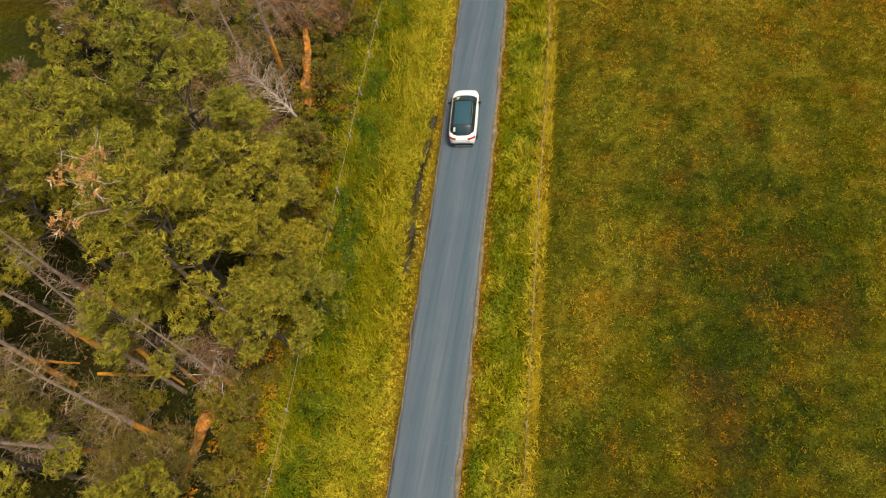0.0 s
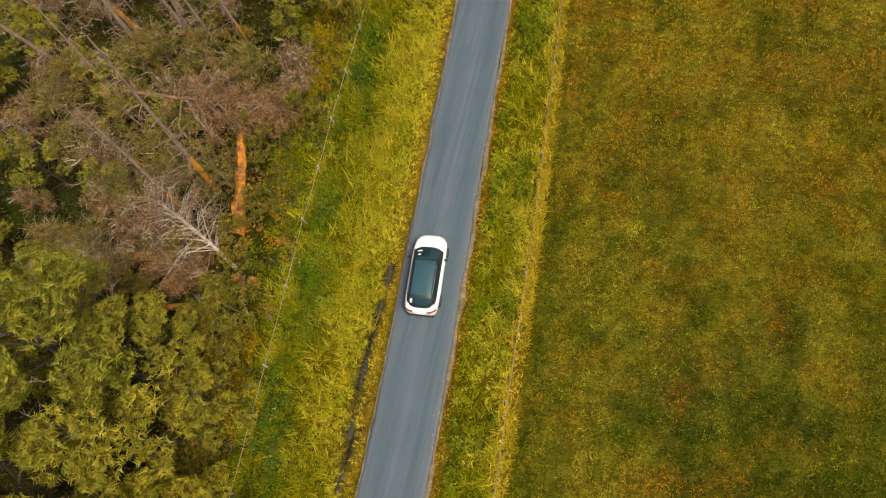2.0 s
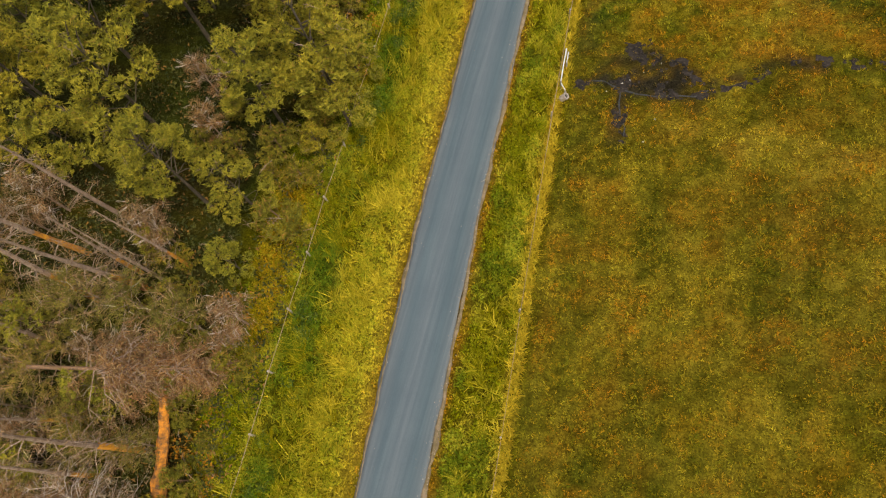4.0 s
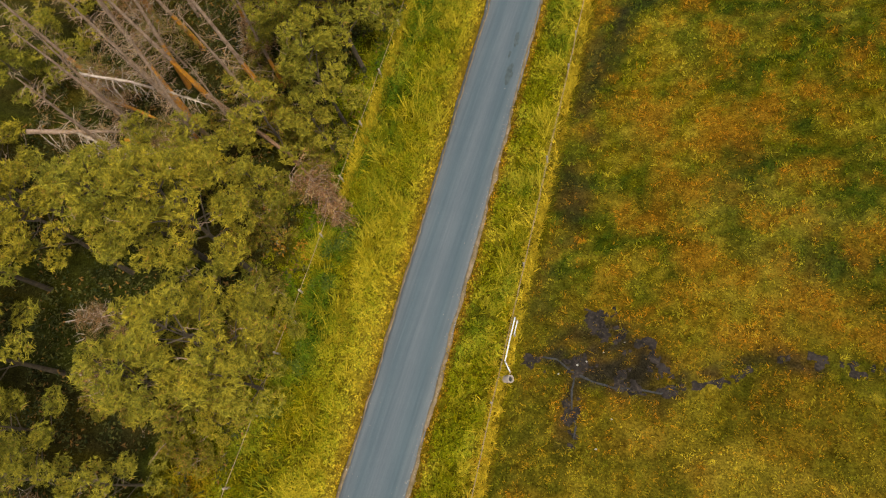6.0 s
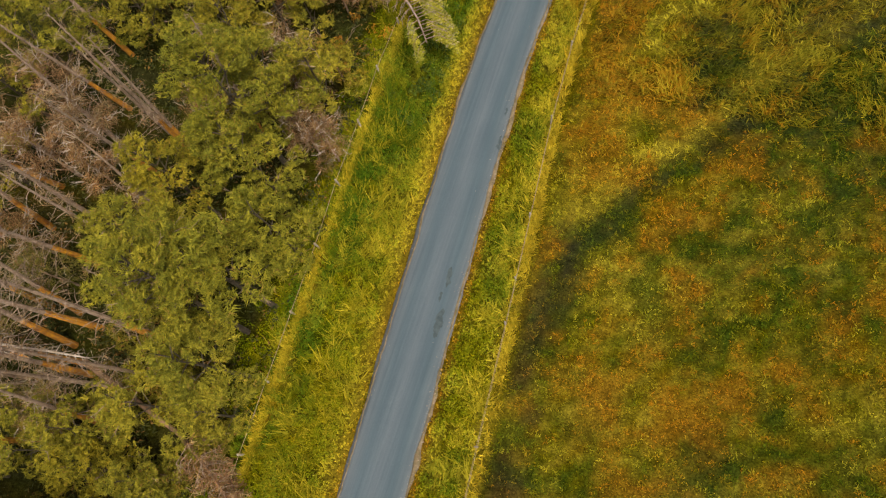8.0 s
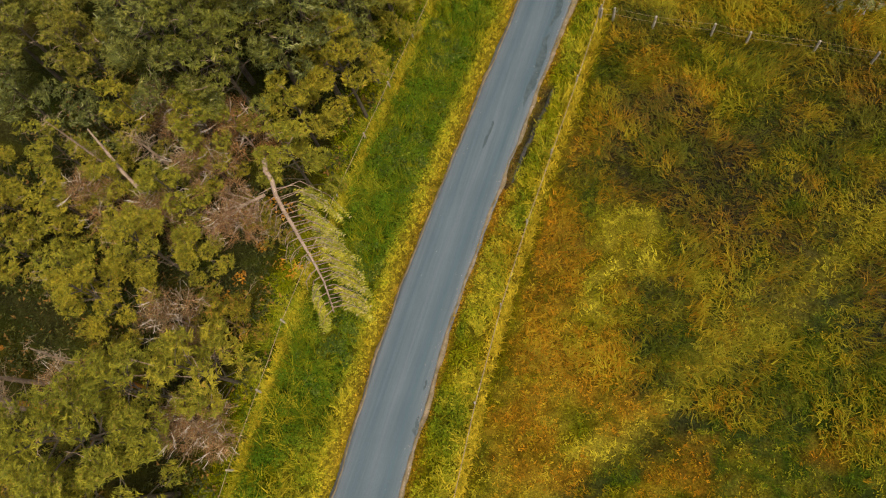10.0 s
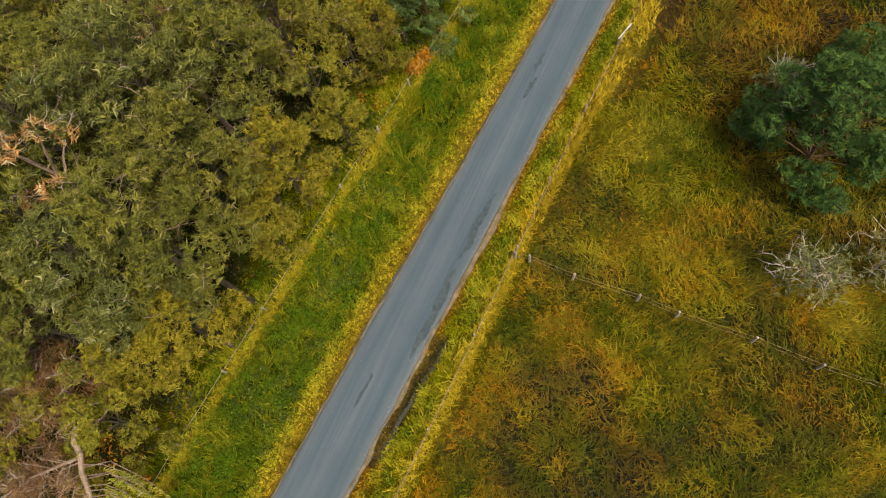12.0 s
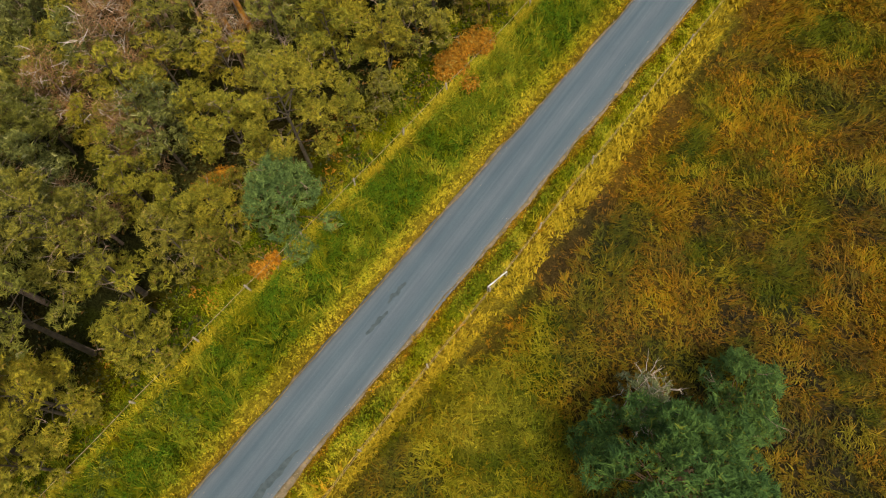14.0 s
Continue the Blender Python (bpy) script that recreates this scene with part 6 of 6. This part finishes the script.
def build_car(x, y, turn):
    car = new("car")
    rows = []
    for s in np.concatenate([np.linspace(-2.18, -1.7, 8), np.linspace(-1.5, 1.4, 13), np.linspace(1.55, 2.16, 9)]):
        w, t = curve(WIDTH, s), curve(TOP, s)
        half = [(0.0, t + 0.02), (0.35 * w, t + 0.015), (0.68 * w, t), (0.86 * w, t - 0.025), (0.95 * w, t - 0.09), (w, t - 0.24), (0.985 * w, 0.50), (0.94 * w, 0.30), (0.86 * w, 0.22)]
        rows.append([(-a, s, b) for a, b in half[::-1]] + [(a, s, b) for a, b in half[1:]])
    bm = sheet(rows)
    for end in (rows[0], rows[-1]):
        f = bm.faces.new([bm.verts.new(p) for p in end])
    body = part("body", bm, M_CARWHITE, car, "white painted car body")
    # cabin: a black shell, with the panes and roof set proud of it

    def shell(u, v, out=0.0):
        """A point of the cabin: u from side to side (-1..1), v from the tail (0) over the roof to the windscreen's foot (1)."""
        prof = ((0.0, -1.97, 1.01), (0.10, -1.80, 1.22), (0.2, -1.56, 1.43), (0.27, -1.34, ROOF_Z - 0.02), (0.5, -0.4, ROOF_Z + 0.02), (0.68, 0.36, ROOF_Z - 0.02), (0.76, 0.62, 1.40), (1.0, 1.38, 0.985))
        py, pz = np.interp(v, [p[0] for p in prof], [p[1] for p in prof]), np.interp(v, [p[0] for p in prof], [p[2] for p in prof])
        drop = 0.07 * abs(u) ** 3
        half = np.interp(pz, (0.98, 1.25, 1.5), (0.765, 0.70, 0.60))
        half *= 1 - 0.10 * max(0.0, (0.25 - v) / 0.25) ** 1.5
        return (float(u * half), float(py + -0.22 * max(0.0, (v - 0.7) / 0.3) * abs(u) ** 3 + 0.26 * max(0.0, (0.24 - v) / 0.24) * abs(u) ** 4), float(pz - drop * (v > 0.05) * (v < 0.95) + out))

    vs = np.linspace(0, 1, 25)
    rows = []
    for v in vs:
        top = [shell(u, v) for u in np.linspace(-1, 1, 9)]
        low = (0.785 * (1 - 0.10 * max(0.0, (0.25 - v) / 0.25) ** 1.5), top[0][1] if 0.1 < v < 0.9 else top[0][1], 0.96)
        rows.append([(-low[0], low[1], low[2])] + top + [low])
    part("cabin", sheet(rows), M_BLACKTRIM, car, "black window frames and pillars")

    def pane(name, v0, v1, u0, u1, mat, label, out=0.006):
        rr = [[shell(u, v, out) for u in np.linspace(u0, u1, 9)] for v in np.linspace(v0, v1, 9)]
        return part(name, sheet(rr), mat, car, label)

    screen = pane("windscreen", 0.73, 0.985, -0.9, 0.9, M_GLASS, "dark tinted windscreen")
    pane("rear_window", 0.03, 0.235, -0.86, 0.86, M_GLASS, "dark tinted rear window")
    pane("roof", 0.25, 0.71, -0.88, 0.88, M_ROOF, "dark grey-blue glass roof")
    for s in (-1, 1):
        rr = [[(s * (0.80 - 0.17 * w - 0.015), float(yy), 0.99 + 0.40 * w + 0.012) for w in np.linspace(0.05, 0.95, 4)] for yy in np.linspace(-1.35, 0.55, 7)]
        part("side_window", sheet(rr), M_GLASS, car, "dark tinted side window")
        # slim strip along the roof's edge; the right one is bright, imitating a reflection
        bm = bmesh.new()
        tube(bm, [(s * 0.60, -1.35, ROOF_Z - 0.035), (s * 0.615, -0.4, ROOF_Z + 0.005), (s * 0.60, 0.25, ROOF_Z - 0.035)], [0.018, 0.02, 0.018], 6)
        part("roof_edge_line", bm, M_BLACKTRIM if s < 0 else M_ALLOY, car, "slim roof edge strip, the right one bright like a reflection")
        # door mirror
        bm = bmesh.new()
        bmesh.ops.create_cube(bm, size=1.0, matrix=pose(s * 0.985, 0.72, 1.02, 0, 0, s * -12) @ Matrix.Diagonal((0.20, 0.11, 0.14, 1)))
        bmesh.ops.bevel(bm, geom=bm.edges[:] + bm.verts[:], offset=0.03, segments=2, affect="EDGES")
        part("mirror", bm, M_BLACKTRIM, car, "black door mirror")
        # tail lamp wrapping round the corner
        rr = []
        for k in np.linspace(0, 1, 6):
            px, py = 0.38 + 0.46 * k, -2.155 + 0.22 * k ** 2.2
            rr.append([(s * px, py - 0.015, 0.80 + 0.02 * k), (s * px, py - 0.02, 0.88), (s * px * 0.99, py + 0.035, 0.97 + 0.01 * k)])
        part("tail_lamp", sheet(rr), M_TAIL, car, "red tail lamp")
        rr = []
        for k in np.linspace(0, 1, 6):
            px, py = 0.50 + 0.32 * k, 2.10 - 0.30 * k ** 1.6
            rr.append([(s * px, py + 0.03, 0.64), (s * px, py + 0.005, 0.72), (s * px * 0.98, py - 0.09, 0.775 + 0.04 * k)])
        part("headlamp", sheet(rr), M_HEAD, car, "clear headlamp")
        for wy in (-1.32, 1.33):
            bm = bmesh.new()
            n = 24
            prof = ((0.20, 0.24), (0.30, 0.24), (0.325, 0.20), (0.325, 0.04), (0.30, 0.0), (0.20, 0.0))
            rings = [[bm.verts.new((s * (0.905 - d), wy + r * math.cos(2 * math.pi * k / n), 0.395 + r * math.sin(2 * math.pi * k / n))) for k in range(n)] for r, d in prof]
            for a, b in zip(rings, rings[1:]):
                for k in range(n):
                    bm.faces.new((a[k], a[(k + 1) % n], b[(k + 1) % n], b[k]))
            wheel = part("wheel", bm, M_RUBBER, car, "black tyre")
            bm = bmesh.new()
            rim = [bm.verts.new((s * 0.89, wy + 0.2 * math.cos(2 * math.pi * k / n), 0.395 + 0.2 * math.sin(2 * math.pi * k / n))) for k in range(n)]
            mid = bm.verts.new((s * 0.86, wy, 0.395))
            for k in range(n):
                bm.faces.new((rim[k], rim[(k + 1) % n], mid))
            part("rim", bm, M_ALLOY, wheel, "alloy wheel rim")
    rr = [[shell(u, v, 0.012) for u in np.linspace(-0.78, -0.42, 4)] for v in (0.90, 0.93)]
    part("sticker", sheet(rr), M_STICKER, screen, "white windscreen sticker")
    rr = [[shell(u, v, 0.012) for u in np.linspace(-0.72, -0.5, 4)] for v in (0.81, 0.85)]
    part("sticker", sheet(rr), M_STICKER, screen, "pale windscreen sticker")
    rr = [[shell(u, v, 0.012) for u in np.linspace(-0.80, -0.60, 4)] for v in (0.09, 0.18)]
    part("sticker", sheet(rr), M_STICKER, car, "white sticker on the rear window")
    bm = bmesh.new()
    bmesh.ops.create_cube(bm, size=1.0, matrix=pose(0, -2.17, 0.42) @ Matrix.Diagonal((1.35, 0.08, 0.20, 1)))
    part("rear_skirt", bm, M_BLACKTRIM, car, "black lower bumper skirt")
    bm = bmesh.new()
    bmesh.ops.create_cube(bm, size=1.0, matrix=pose(0, -2.19, 0.66) @ Matrix.Diagonal((0.52, 0.03, 0.11, 1)))
    part("plate", bm, M_STICKER, car, "plain pale plate")
    car.matrix_basis = pose(x, y, -0.01, 0, 0, turn)
    return tagged(car, "white compact hatchback with dark glass roof on the lane", "car")


build_car(-5.86, 10.0, 5.5)
